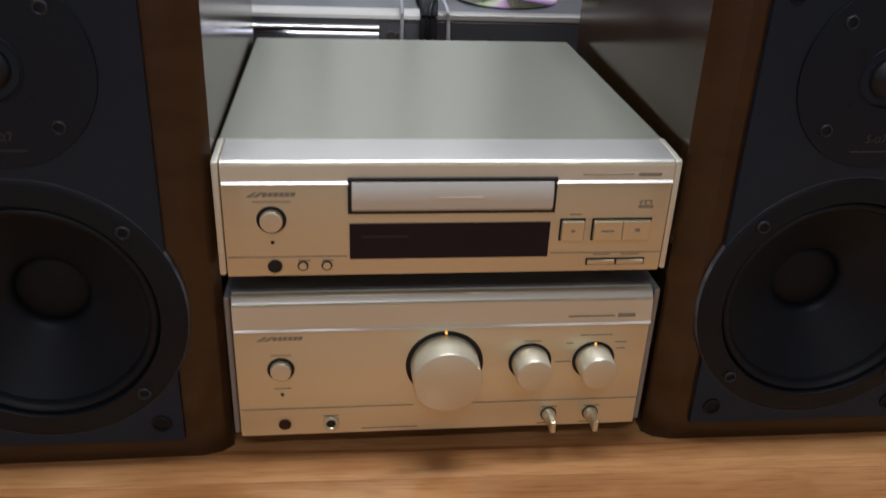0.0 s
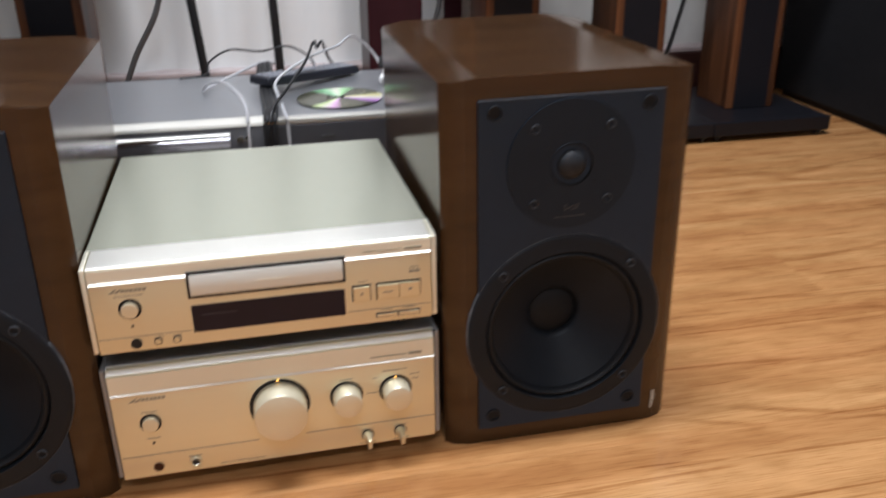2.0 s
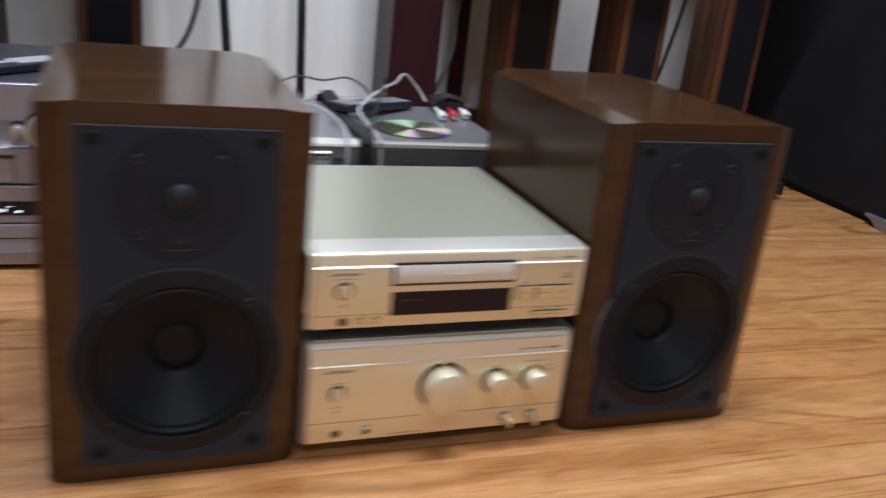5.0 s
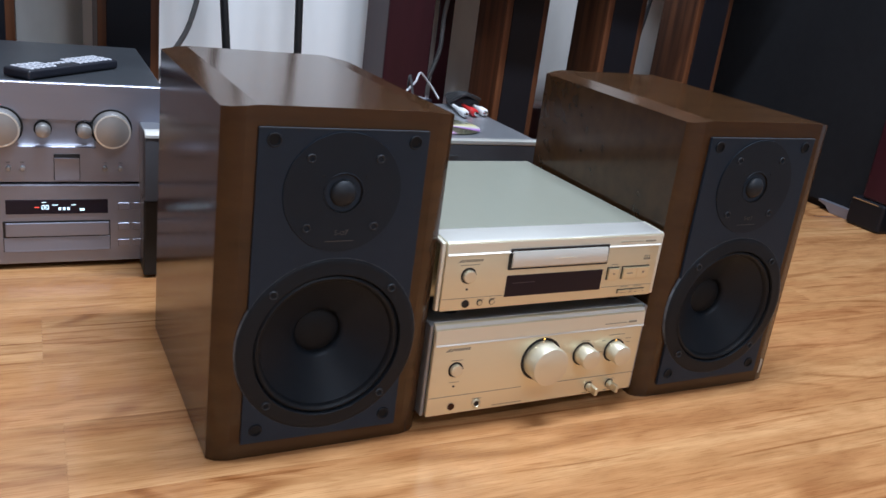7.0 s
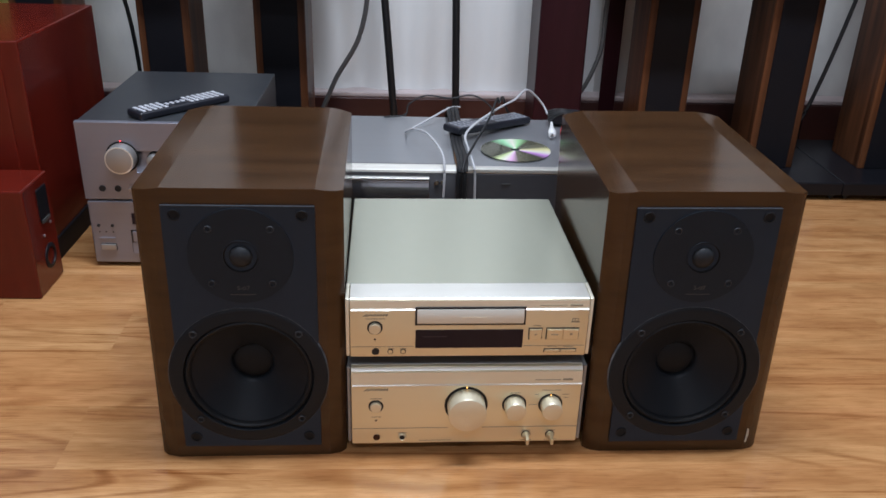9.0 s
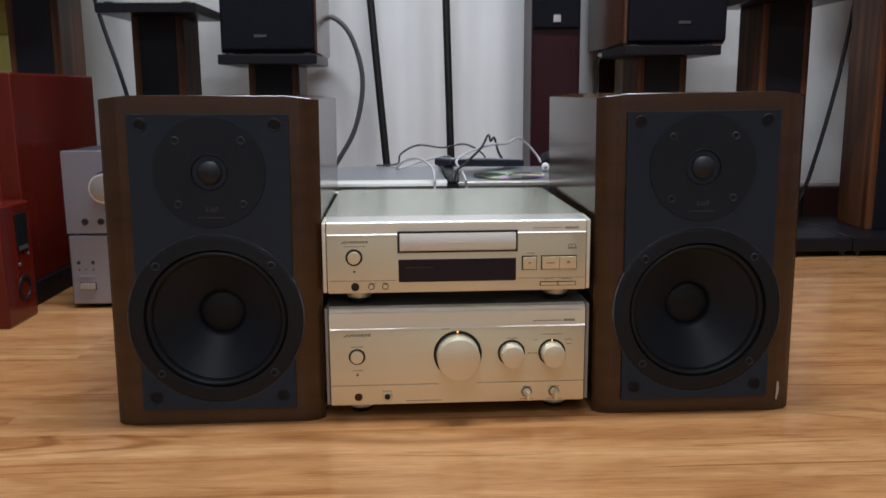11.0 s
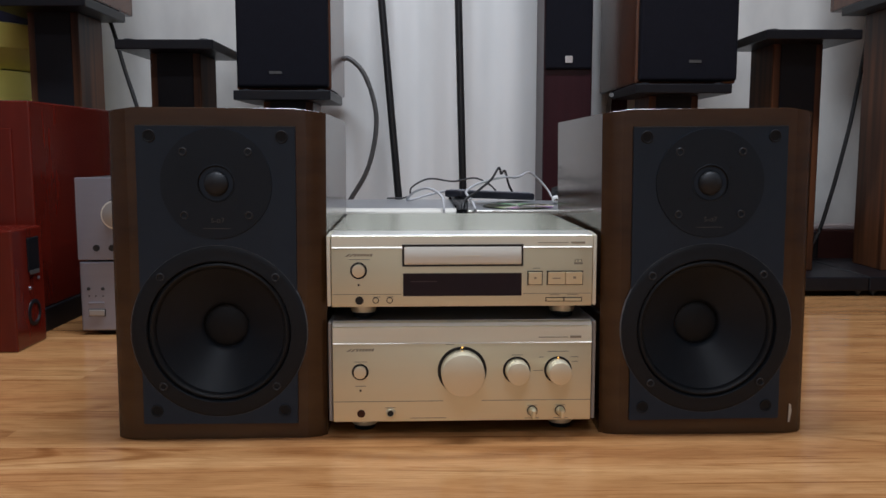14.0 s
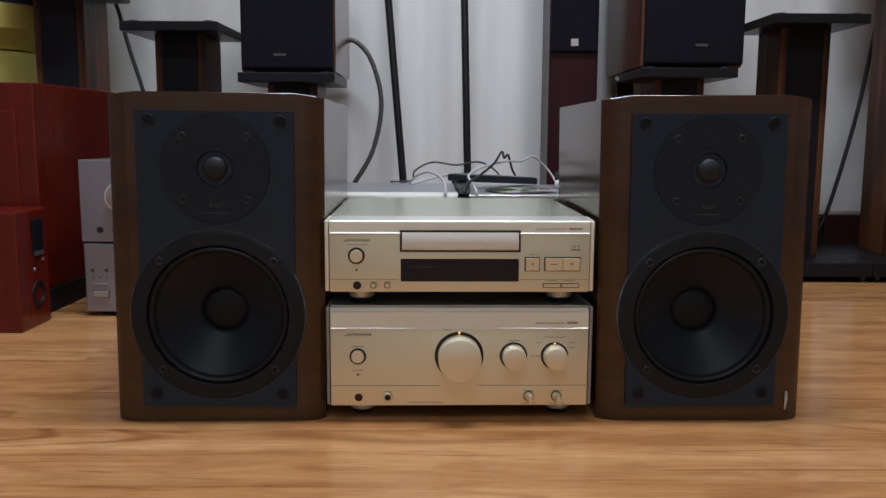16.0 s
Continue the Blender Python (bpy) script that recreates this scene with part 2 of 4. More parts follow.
def floor_material():
    m = bpy.data.materials.new("laminate_planks")
    m.use_nodes = True
    nt = m.node_tree
    b = nt.nodes["Principled BSDF"]
    tc, info = nt.nodes.new("ShaderNodeTexCoord"), nt.nodes.new("ShaderNodeObjectInfo")
    off = nt.nodes.new("ShaderNodeVectorMath")
    off.operation = "MULTIPLY_ADD"
    comb = nt.nodes.new("ShaderNodeCombineXYZ")
    for k in range(3):
        nt.links.new(info.outputs["Random"], comb.inputs[k])
    nt.links.new(comb.outputs[0], off.inputs[0])
    off.inputs[1].default_value = (17, 31, 5)
    nt.links.new(tc.outputs["Object"], off.inputs[2])

    def grain(scale, stretch, detail, distortion):
        mp = nt.nodes.new("ShaderNodeMapping")
        mp.inputs["Scale"].default_value = stretch
        nt.links.new(off.outputs[0], mp.inputs[0])
        n = nt.nodes.new("ShaderNodeTexNoise")
        n.inputs["Scale"].default_value, n.inputs["Detail"].default_value, n.inputs["Distortion"].default_value = scale, detail, distortion
        nt.links.new(mp.outputs[0], n.inputs["Vector"])
        return n

    def ramped(value, stops):
        ramp = nt.nodes.new("ShaderNodeValToRGB")
        r = ramp.color_ramp
        r.elements[0].position, r.elements[0].color = stops[0][0], (*stops[0][1], 1)
        r.elements[1].position, r.elements[1].color = stops[-1][0], (*stops[-1][1], 1)
        for at, c in stops[1:-1]:
            r.elements.new(at).color = (*c, 1)
        nt.links.new(value, ramp.inputs[0])
        return ramp.outputs[0]

    def times(a, b):
        mix = nt.nodes.new("ShaderNodeMix")
        mix.data_type, mix.blend_type = "RGBA", "MULTIPLY"
        mix.inputs[0].default_value = 1.0
        nt.links.new(a, mix.inputs[6])
        nt.links.new(b, mix.inputs[7])
        return mix.outputs[2]

    warp = grain(2.0, (0.7, 9.0, 1.0), 3, 0.8)
    strips = grain(1.5, (0.75, 15.0, 1.0), 3, 0.6)
    fine = grain(4.0, (3.2, 60.0, 1.0), 6, 0.7)
    streak = grain(2.4, (1.1, 26.0, 1.0), 5, 1.4)
    pores = grain(7.0, (4.0, 95.0, 1.0), 3, 0.5)
    blotch = grain(13.0, (1.0, 3.2, 1.0), 5, 0.8)
    figure = grain(1.15, (0.75, 5.5, 1.0), 1.5, 0.5)
    where = grain(2.3, (0.6, 4.0, 1.0), 2, 0.3)
    rings = nt.nodes.new("ShaderNodeMath")
    rings.operation = "MULTIPLY"
    rings.inputs[1].default_value = 85.0
    nt.links.new(figure.outputs[0], rings.inputs[0])
    sine = nt.nodes.new("ShaderNodeMath")
    sine.operation = "SINE"
    nt.links.new(rings.outputs[0], sine.inputs[0])
    colour = ramped(warp.outputs[0], [(0.30, (0.395, 0.182, 0.0655)), (0.50, (0.458, 0.229, 0.0865)), (0.70, (0.520, 0.284, 0.1150))])
    colour = times(colour, ramped(strips.outputs[0], [(0.34, (0.85, 0.81, 0.77)), (0.45, (0.96, 0.95, 0.94)), (0.55, (1.0, 1.0, 1.0)), (0.66, (1.09, 1.11, 1.15))]))
    colour = times(colour, ramped(fine.outputs[0], [(0.30, (0.86, 0.82, 0.78)), (0.45, (0.98, 0.97, 0.97)), (0.56, (1.01, 1.01, 1.01)), (0.70, (1.06, 1.07, 1.08))]))
    colour = times(colour, ramped(pores.outputs[0], [(0.36, (0.85, 0.80, 0.76)), (0.45, (1.0, 1.0, 1.0)), (0.62, (1.04, 1.04, 1.05))]))
    colour = times(colour, ramped(streak.outputs[0], [(0.315, (0.68, 0.58, 0.50)), (0.350, (0.86, 0.81, 0.76)), (0.385, (1.0, 1.0, 1.0)), (0.66, (1.0, 1.0, 1.0)), (0.74, (1.12, 1.13, 1.15))]))
    colour = times(colour, ramped(blotch.outputs[0], [(0.32, (0.86, 0.82, 0.78)), (0.5, (1.0, 1.0, 1.0)), (0.68, (1.10, 1.11, 1.13))]))
    flame = ramped(sine.outputs[0], [(0.0, (1, 1, 1)), (0.50, (1, 1, 1)), (0.85, (0.80, 0.74, 0.68)), (1.0, (0.68, 0.59, 0.52))])
    part_of = nt.nodes.new("ShaderNodeMapRange")
    part_of.inputs["From Min"].default_value, part_of.inputs["From Max"].default_value = 0.46, 0.62
    nt.links.new(where.outputs[0], part_of.inputs["Value"])
    lit = nt.nodes.new("ShaderNodeMix")
    lit.data_type = "RGBA"
    lit.inputs[6].default_value = (1, 1, 1, 1)
    nt.links.new(part_of.outputs[0], lit.inputs[0])
    nt.links.new(flame, lit.inputs[7])
    colour = times(colour, lit.outputs[2])
    hsv = nt.nodes.new("ShaderNodeHueSaturation")
    mr = nt.nodes.new("ShaderNodeMapRange")
    mr.inputs["To Min"].default_value, mr.inputs["To Max"].default_value = 0.96, 1.03
    nt.links.new(info.outputs["Random"], mr.inputs["Value"])
    nt.links.new(mr.outputs[0], hsv.inputs["Value"])
    nt.links.new(colour, hsv.inputs["Color"])
    nt.links.new(hsv.outputs[0], b.inputs["Base Color"])
    rr = nt.nodes.new("ShaderNodeMapRange")
    rr.inputs["To Min"].default_value, rr.inputs["To Max"].default_value = 0.11, 0.20
    nt.links.new(warp.outputs[0], rr.inputs["Value"])
    nt.links.new(rr.outputs[0], b.inputs["Roughness"])
    bp = nt.nodes.new("ShaderNodeBump")
    bp.inputs["Strength"].default_value, bp.inputs["Distance"].default_value = 0.06, 0.001
    nt.links.new(fine.outputs[0], bp.inputs["Height"])
    nt.links.new(bp.outputs[0], b.inputs["Normal"])
    return m


FLOOR_WOOD = floor_material()


def disc_material():
    """Mirror plastic; spectral glints painted as colour streaks fanning out from the hub."""
    m = bpy.data.materials.new("painted_glint_disc")
    m.use_nodes = True
    nt = m.node_tree
    b = nt.nodes["Principled BSDF"]
    b.inputs["Metallic"].default_value, b.inputs["Roughness"].default_value = 0.3, 0.14
    tc, gr = nt.nodes.new("ShaderNodeTexCoord"), nt.nodes.new("ShaderNodeTexGradient")
    gr.gradient_type = "RADIAL"
    nt.links.new(tc.outputs["Object"], gr.inputs["Vector"])
    ramp = nt.nodes.new("ShaderNodeValToRGB")
    r = ramp.color_ramp
    dark, pale = (0.085, 0.085, 0.055), (0.97, 0.95, 0.80)
    stops = [(0.0, dark), (0.06, dark), (0.095, (0.70, 0.85, 0.40)), (0.125, pale), (0.155, (0.92, 0.55, 0.88)), (0.19, (0.16, 0.15, 0.10)), (0.31, dark), (0.36, (0.70, 0.35, 0.85)),
             (0.40, pale), (0.45, (0.93, 0.88, 0.45)), (0.50, (0.20, 0.20, 0.14)), (0.61, dark), (0.66, (0.45, 0.86, 0.40)), (0.70, pale), (0.75, (0.45, 0.90, 0.50)), (0.82, dark)]
    r.elements[0].color, r.elements[1].color = (*stops[0][1], 1), (*stops[0][1], 1)
    for p, c in stops[1:]:
        r.elements.new(p).color = (*c, 1)
    nt.links.new(gr.outputs[0], ramp.inputs[0])
    nt.links.new(ramp.outputs[0], b.inputs["Base Color"])
    return m


DISC = disc_material()

# ---- building helpers ----


def part(name, bm, material, parent=None, label="", smooth=False):
    me = bpy.data.meshes.new(name)
    bm.normal_update()
    bm.to_mesh(me)
    bm.free()
    me.materials.append(material)
    if smooth:
        for p in me.polygons:
            p.use_smooth = True
        me.set_sharp_from_angle(angle=radians(35))
    ob = new(name, me)
    if parent is not None:
        ob.parent = parent
    return tagged(ob, label)


def thing(name, label, category, m=None, group="", kind=""):
    ob = new(name)
    ob.empty_display_size = 0.05
    ob.matrix_basis = m or Matrix()
    return tagged(ob, label, category, group, kind)


def box(x0, x1, y0, y1, z0, z1, bevel=0.0, seg=2, bm=None):
    bm = bm or bmesh.new()
    vs = bmesh.ops.create_cube(bm, size=1)["verts"]
    for v in vs:
        v.co = Vector(((x0 + x1) / 2 + v.co.x * (x1 - x0), (y0 + y1) / 2 + v.co.y * (y1 - y0), (z0 + z1) / 2 + v.co.z * (z1 - z0)))
    if bevel:
        bmesh.ops.bevel(bm, geom=list({e for v in vs for e in v.link_edges}), offset=bevel, segments=seg, affect="EDGES", profile=0.5)
    return bm


def join(bm, other):
    """Adds the other bmesh's faces to the first."""
    seen = {v: bm.verts.new(v.co) for v in other.verts}
    for f in other.faces:
        bm.faces.new([seen[v] for v in f.verts])
    other.free()


def prism(outline, z0, z1, bevel=0.0, seg=2, axis="z"):
    """A plan outline pulled up from z0 to z1; axis x pulls a (y, z) outline along x."""
    bm = bmesh.new()
    put = (lambda a, b, h: (a, b, h)) if axis == "z" else (lambda a, b, h: (h, a, b)) if axis == "x" else (lambda a, b, h: (a, h, b))
    low, high = [bm.verts.new(put(a, b, z0)) for a, b in outline], [bm.verts.new(put(a, b, z1)) for a, b in outline]
    n = len(outline)
    caps = [bm.faces.new(low[::-1]), bm.faces.new(high)]
    for k in range(n):
        bm.faces.new((low[k], low[(k + 1) % n], high[(k + 1) % n], high[k]))
    bmesh.ops.recalc_face_normals(bm, faces=bm.faces)
    if bevel:
        bmesh.ops.bevel(bm, geom=list({e for f in caps for e in f.edges}), offset=bevel, segments=seg, affect="EDGES", profile=0.5)
    return bm


def lathe(profile, cx=0.0, cz=0.0, n=48, bm=None, cy=0.0):
    """Rings (radius, y) turned about an axis along y through (cx, cz)."""
    bm = bm or bmesh.new()
    rings = []
    for r, y in profile:
        if r < 1e-6:
            rings.append([bm.verts.new((cx, cy + y, cz))])
        else:
            rings.append([bm.verts.new((cx + r * math.cos(2 * math.pi * k / n), cy + y, cz + r * math.sin(2 * math.pi * k / n))) for k in range(n)])
    for a, b in zip(rings, rings[1:]):
        for k in range(n):
            j = (k + 1) % n
            if len(a) == 1 and len(b) > 1:
                bm.faces.new((a[0], b[j], b[k]))
            elif len(b) == 1 and len(a) > 1:
                bm.faces.new((a[k], a[j], b[0]))
            elif len(a) > 1:
                bm.faces.new((a[k], a[j], b[j], b[k]))
    bmesh.ops.recalc_face_normals(bm, faces=bm.faces)
    return bm


def lathe_z(profile, cx=0.0, cy=0.0, n=32):
    """Rings (radius, z) turned about an upright axis."""
    bm = lathe([(r, z) for r, z in profile], n=n)
    for v in bm.verts:
        v.co = Vector((cx + v.co.x, cy + v.co.z, v.co.y))
    bmesh.ops.recalc_face_normals(bm, faces=bm.faces)
    return bm


def smooth_path(points, steps=8):
    pts = [Vector(p) for p in points]
    pts = [2 * pts[0] - pts[1]] + pts + [2 * pts[-1] - pts[-2]]
    out = []
    for a, b, c, d in zip(pts, pts[1:], pts[2:], pts[3:]):
        for k in range(steps):
            t = k / steps
            out.append(0.5 * ((2 * b) + (c - a) * t + (2 * a - 5 * b + 4 * c - d) * t * t + (3 * b - a - 3 * c + d) * t ** 3))
    return out + [pts[-2]]


def tube(points, radius, n=8, steps=8, bm=None, flat=1.0):
    bm = bm or bmesh.new()
    path = smooth_path(points, steps) if steps > 1 else [Vector(p) for p in points]
    rings, up = [], Vector((0, 0, 1))
    for k, p in enumerate(path):
        d = (path[min(k + 1, len(path) - 1)] - path[max(k - 1, 0)]).normalized()
        ref = up if abs(d.z) < 0.95 else Vector((0, 1, 0))
        s = d.cross(ref).normalized()
        u = s.cross(d)
        rings.append([bm.verts.new(p + radius * (math.cos(2 * math.pi * i / n) * s + flat * math.sin(2 * math.pi * i / n) * u)) for i in range(n)])
    for a, b in zip(rings, rings[1:]):
        for i in range(n):
            bm.faces.new((a[i], a[(i + 1) % n], b[(i + 1) % n], b[i]))
    bm.faces.new(rings[0][::-1])
    bm.faces.new(rings[-1])
    bmesh.ops.recalc_face_normals(bm, faces=bm.faces)
    return bm


def letters(name, body, size, m, material, parent, depth=0.0002):
    cu = bpy.data.curves.new(name, "FONT")
    cu.body, cu.size, cu.align_x, cu.align_y, cu.extrude = body, size, "CENTER", "CENTER", depth
    cu.materials.append(material)
    ob = new(name, cu)
    ob.parent = parent
    ob.matrix_basis = m
    return ob


# ---- the room ----
WALL_Y, LEFT_X, RIGHT_X, REAR_Y, TOP_Z = 1.335, -2.4, 2.3, -3.2, 2.7
floor = tagged(part("floor", box(LEFT_X - 0.1, RIGHT_X + 0.1, REAR_Y - 0.1, WALL_Y + 0.1, -0.12, -0.004), GAP),
               "warm orange-brown wood laminate floor in long planks", "floor", kind="structure")


def ribbed_wall(x0, x1, y, z0, z1):
    """White wall sheeting with soft upright ribs and a true thickness."""
    xs = np.arange(x0, x1 + 0.001, 0.01)
    front = []
    for x in xs:
        w = 0.6 * math.sin(x * 52 + 1.2 * math.sin(x * 9)) + 0.5 * math.sin(x * 29 + 1.3)
        front.append((float(x), y + 0.014 * w))
    return prism(front + [(float(xs[-1]), y + 0.0185), (x0, y + 0.0185)], z0, z1)


tagged(part("wall_north", box(LEFT_X, RIGHT_X, WALL_Y + 0.020, WALL_Y + 0.14, -0.02, TOP_Z), OLD_WALL),
       "greyish white painted wall with faint stains", "wall", kind="structure")
tagged(part("wall_panel", ribbed_wall(-0.40, 0.424, WALL_Y, 0.1168, TOP_Z - 0.002), WALL, smooth=True),
       "white wall sheeting with soft upright folds", "wall", kind="structure")
tagged(part("wall_west", box(LEFT_X - 0.12, LEFT_X, REAR_Y, WALL_Y + 0.02, -0.02, TOP_Z), DARK_PLASTER), "plain grey painted wall", "wall", kind="structure")
tagged(part("wall_east", box(RIGHT_X, RIGHT_X + 0.12, REAR_Y, WALL_Y + 0.02, -0.02, TOP_Z), DARK_PLASTER), "plain grey painted wall", "wall", kind="structure")
tagged(part("wall_south", box(LEFT_X, RIGHT_X, REAR_Y - 0.12, REAR_Y, -0.02, TOP_Z), PLASTER), "plain grey painted wall", "wall", kind="structure")
tagged(part("ceiling", box(LEFT_X, RIGHT_X, REAR_Y, WALL_Y + 0.02, TOP_Z, TOP_Z + 0.1), PLASTER), "plain white painted ceiling", "ceiling", kind="structure")
baseboard = tagged(part("baseboard", box(LEFT_X + 0.002, RIGHT_X - 0.002, WALL_Y - 0.040, WALL_Y + 0.019, 0.0, 0.105, 0.004), SKIRTING),
                   "dark maroon-brown wooden skirting board with a pale painted-in top highlight", "baseboard", kind="structure")
# the skirting's lit top edge, drawn as a pale pink strip
part("edge_highlight", box(LEFT_X + 0.002, RIGHT_X - 0.002, WALL_Y - 0.036, WALL_Y + 0.019, 0.1045, 0.1165, 0.003), SKIRTING_GLINT, baseboard, "pale pinkish strip standing in for the top edge highlight")
tagged(part("trim", box(0.425, 0.466, WALL_Y - 0.046, WALL_Y - 0.0405, 0.0, TOP_Z - 0.002, 0.002), MAROON),
       "dark maroon upright wooden door trim", "trim", kind="structure")

# ---- bookshelf loudspeakers ----
SPK_W, SPK_D, SPK_H = 0.224, 0.318, 0.352


def cabinet_columns():
    """Stations across a cabinet, (x, front y, rear y, top z): chamfered corners, and a top that falls away towards both long edges."""
    w, d, cx, cy, band, drop = SPK_W / 2, SPK_D, 0.020, 0.010, 0.030, 0.0040
    right = [(w - band, 0.0, d, SPK_H), (w - cx, 0.0, d), (w - cx * 0.35, cy * 0.35, d - cy * 0.65), (w, cy, d - cy)]
    right = [(c[0], c[1], c[2], SPK_H - drop * (c[0] - (w - band)) / band) for c in right]
    return [(-x, f, b, z) for x, f, b, z in right[::-1]] + right


def cabinet_shell(sheet=0.0014):
    """Sides, rear and underside, open at the front and on top."""
    cols = cabinet_columns()
    bm = bmesh.new()
    front = [(bm.verts.new((x, f, 0)), bm.verts.new((x, f, z - sheet))) for x, f, b, z in cols]
    rear = [(bm.verts.new((x, b, 0)), bm.verts.new((x, b, z - sheet))) for x, f, b, z in cols]
    for k in range(len(cols) - 1):
        bm.faces.new((rear[k][0], rear[k][1], rear[k + 1][1], rear[k + 1][0]))
        bm.faces.new((front[k][0], rear[k][0], rear[k + 1][0], front[k + 1][0]))
        if k not in (2, 3, 4):
            bm.faces.new((front[k][0], front[k + 1][0], front[k + 1][1], front[k][1]))
    for k in (0, -1):
        bm.faces.new((front[k][0], front[k][1], rear[k][1], rear[k][0]))
    bmesh.ops.recalc_face_normals(bm, faces=bm.faces)
    return bm


def cabinet_top(sheet=0.0014, edge=0.0003):
    """The veneered top: flat in the middle, sloping at both long edges, with an eased rim."""
    bm = bmesh.new()
    loops = []
    for x, f, b, z in cabinet_columns():
        loops.append([bm.verts.new(p) for p in ((x, f, z - sheet), (x, f, z - edge), (x, f + edge, z), (x, b - edge, z), (x, b, z - edge), (x, b, z - sheet))])
    for p, q in zip(loops, loops[1:]):
        for k in range(6):
            j = (k + 1) % 6
            bm.faces.new((p[k], p[j], q[j], q[k]))
    bm.faces.new(loops[0])
    bm.faces.new(loops[-1][::-1])
    bmesh.ops.recalc_face_normals(bm, faces=bm.faces)
    return bm


def front_ring(ix, iz0, iz1, sheet=0.0014):
    """The veneered margin round the baffle, its upper corners following the slope of the top."""
    cols = cabinet_columns()
    bm = bmesh.new()
    outer = [bm.verts.new(p) for p in [(cols[2][0], 0, 0), (cols[5][0], 0, 0)] + [(cols[k][0], 0, cols[k][3] - sheet) for k in (5, 4, 3, 2)]]
    inner = [bm.verts.new(p) for p in ((-ix, 0, iz0), (ix, 0, iz0), (ix, 0, iz1), (-ix, 0, iz1))]
    bm.faces.new((outer[0], outer[1], inner[1], inner[0]))
    bm.faces.new((outer[1], outer[2], outer[3], inner[2], inner[1]))
    bm.faces.new((outer[3], outer[4], inner[3], inner[2]))
    bm.faces.new((outer[4], outer[5], outer[0], inner[0], inner[3]))
    return bm


def holed_plate(x0, x1, z0, z1, cx, cz, r, y0, y1):
    """A plate from y0 (front) to y1 with one round hole."""
    bm = bmesh.new()
    angles = sorted({round(2 * math.pi * k / 64, 5) for k in range(64)} | {round(math.atan2(z - cz, x - cx) % (2 * math.pi), 5) for x in (x0, x1) for z in (z0, z1)})
    loops = []
    for y in (y0, y1):
        rim, edge = [], []
        for a in angles:
            c, s = math.cos(a), math.sin(a)
            far = min((((x1 if c > 0 else x0) - cx) / c) if abs(c) > 1e-6 else 9, (((z1 if s > 0 else z0) - cz) / s) if abs(s) > 1e-6 else 9)
            rim.append(bm.verts.new((cx + r * c, y, cz + r * s)))
            edge.append(bm.verts.new((cx + far * c, y, cz + far * s)))
        loops.append((rim, edge))
    n = len(angles)
    for k in range(n):
        j = (k + 1) % n
        (r0, e0), (r1, e1) = loops
        bm.faces.new((r0[k], e0[k], e0[j], r0[j]))
        bm.faces.new((e0[k], e1[k], e1[j], e0[j]))
        bm.faces.new((r0[k], r0[j], r1[j], r1[k]))
    bmesh.ops.recalc_face_normals(bm, faces=bm.faces)
    return bm


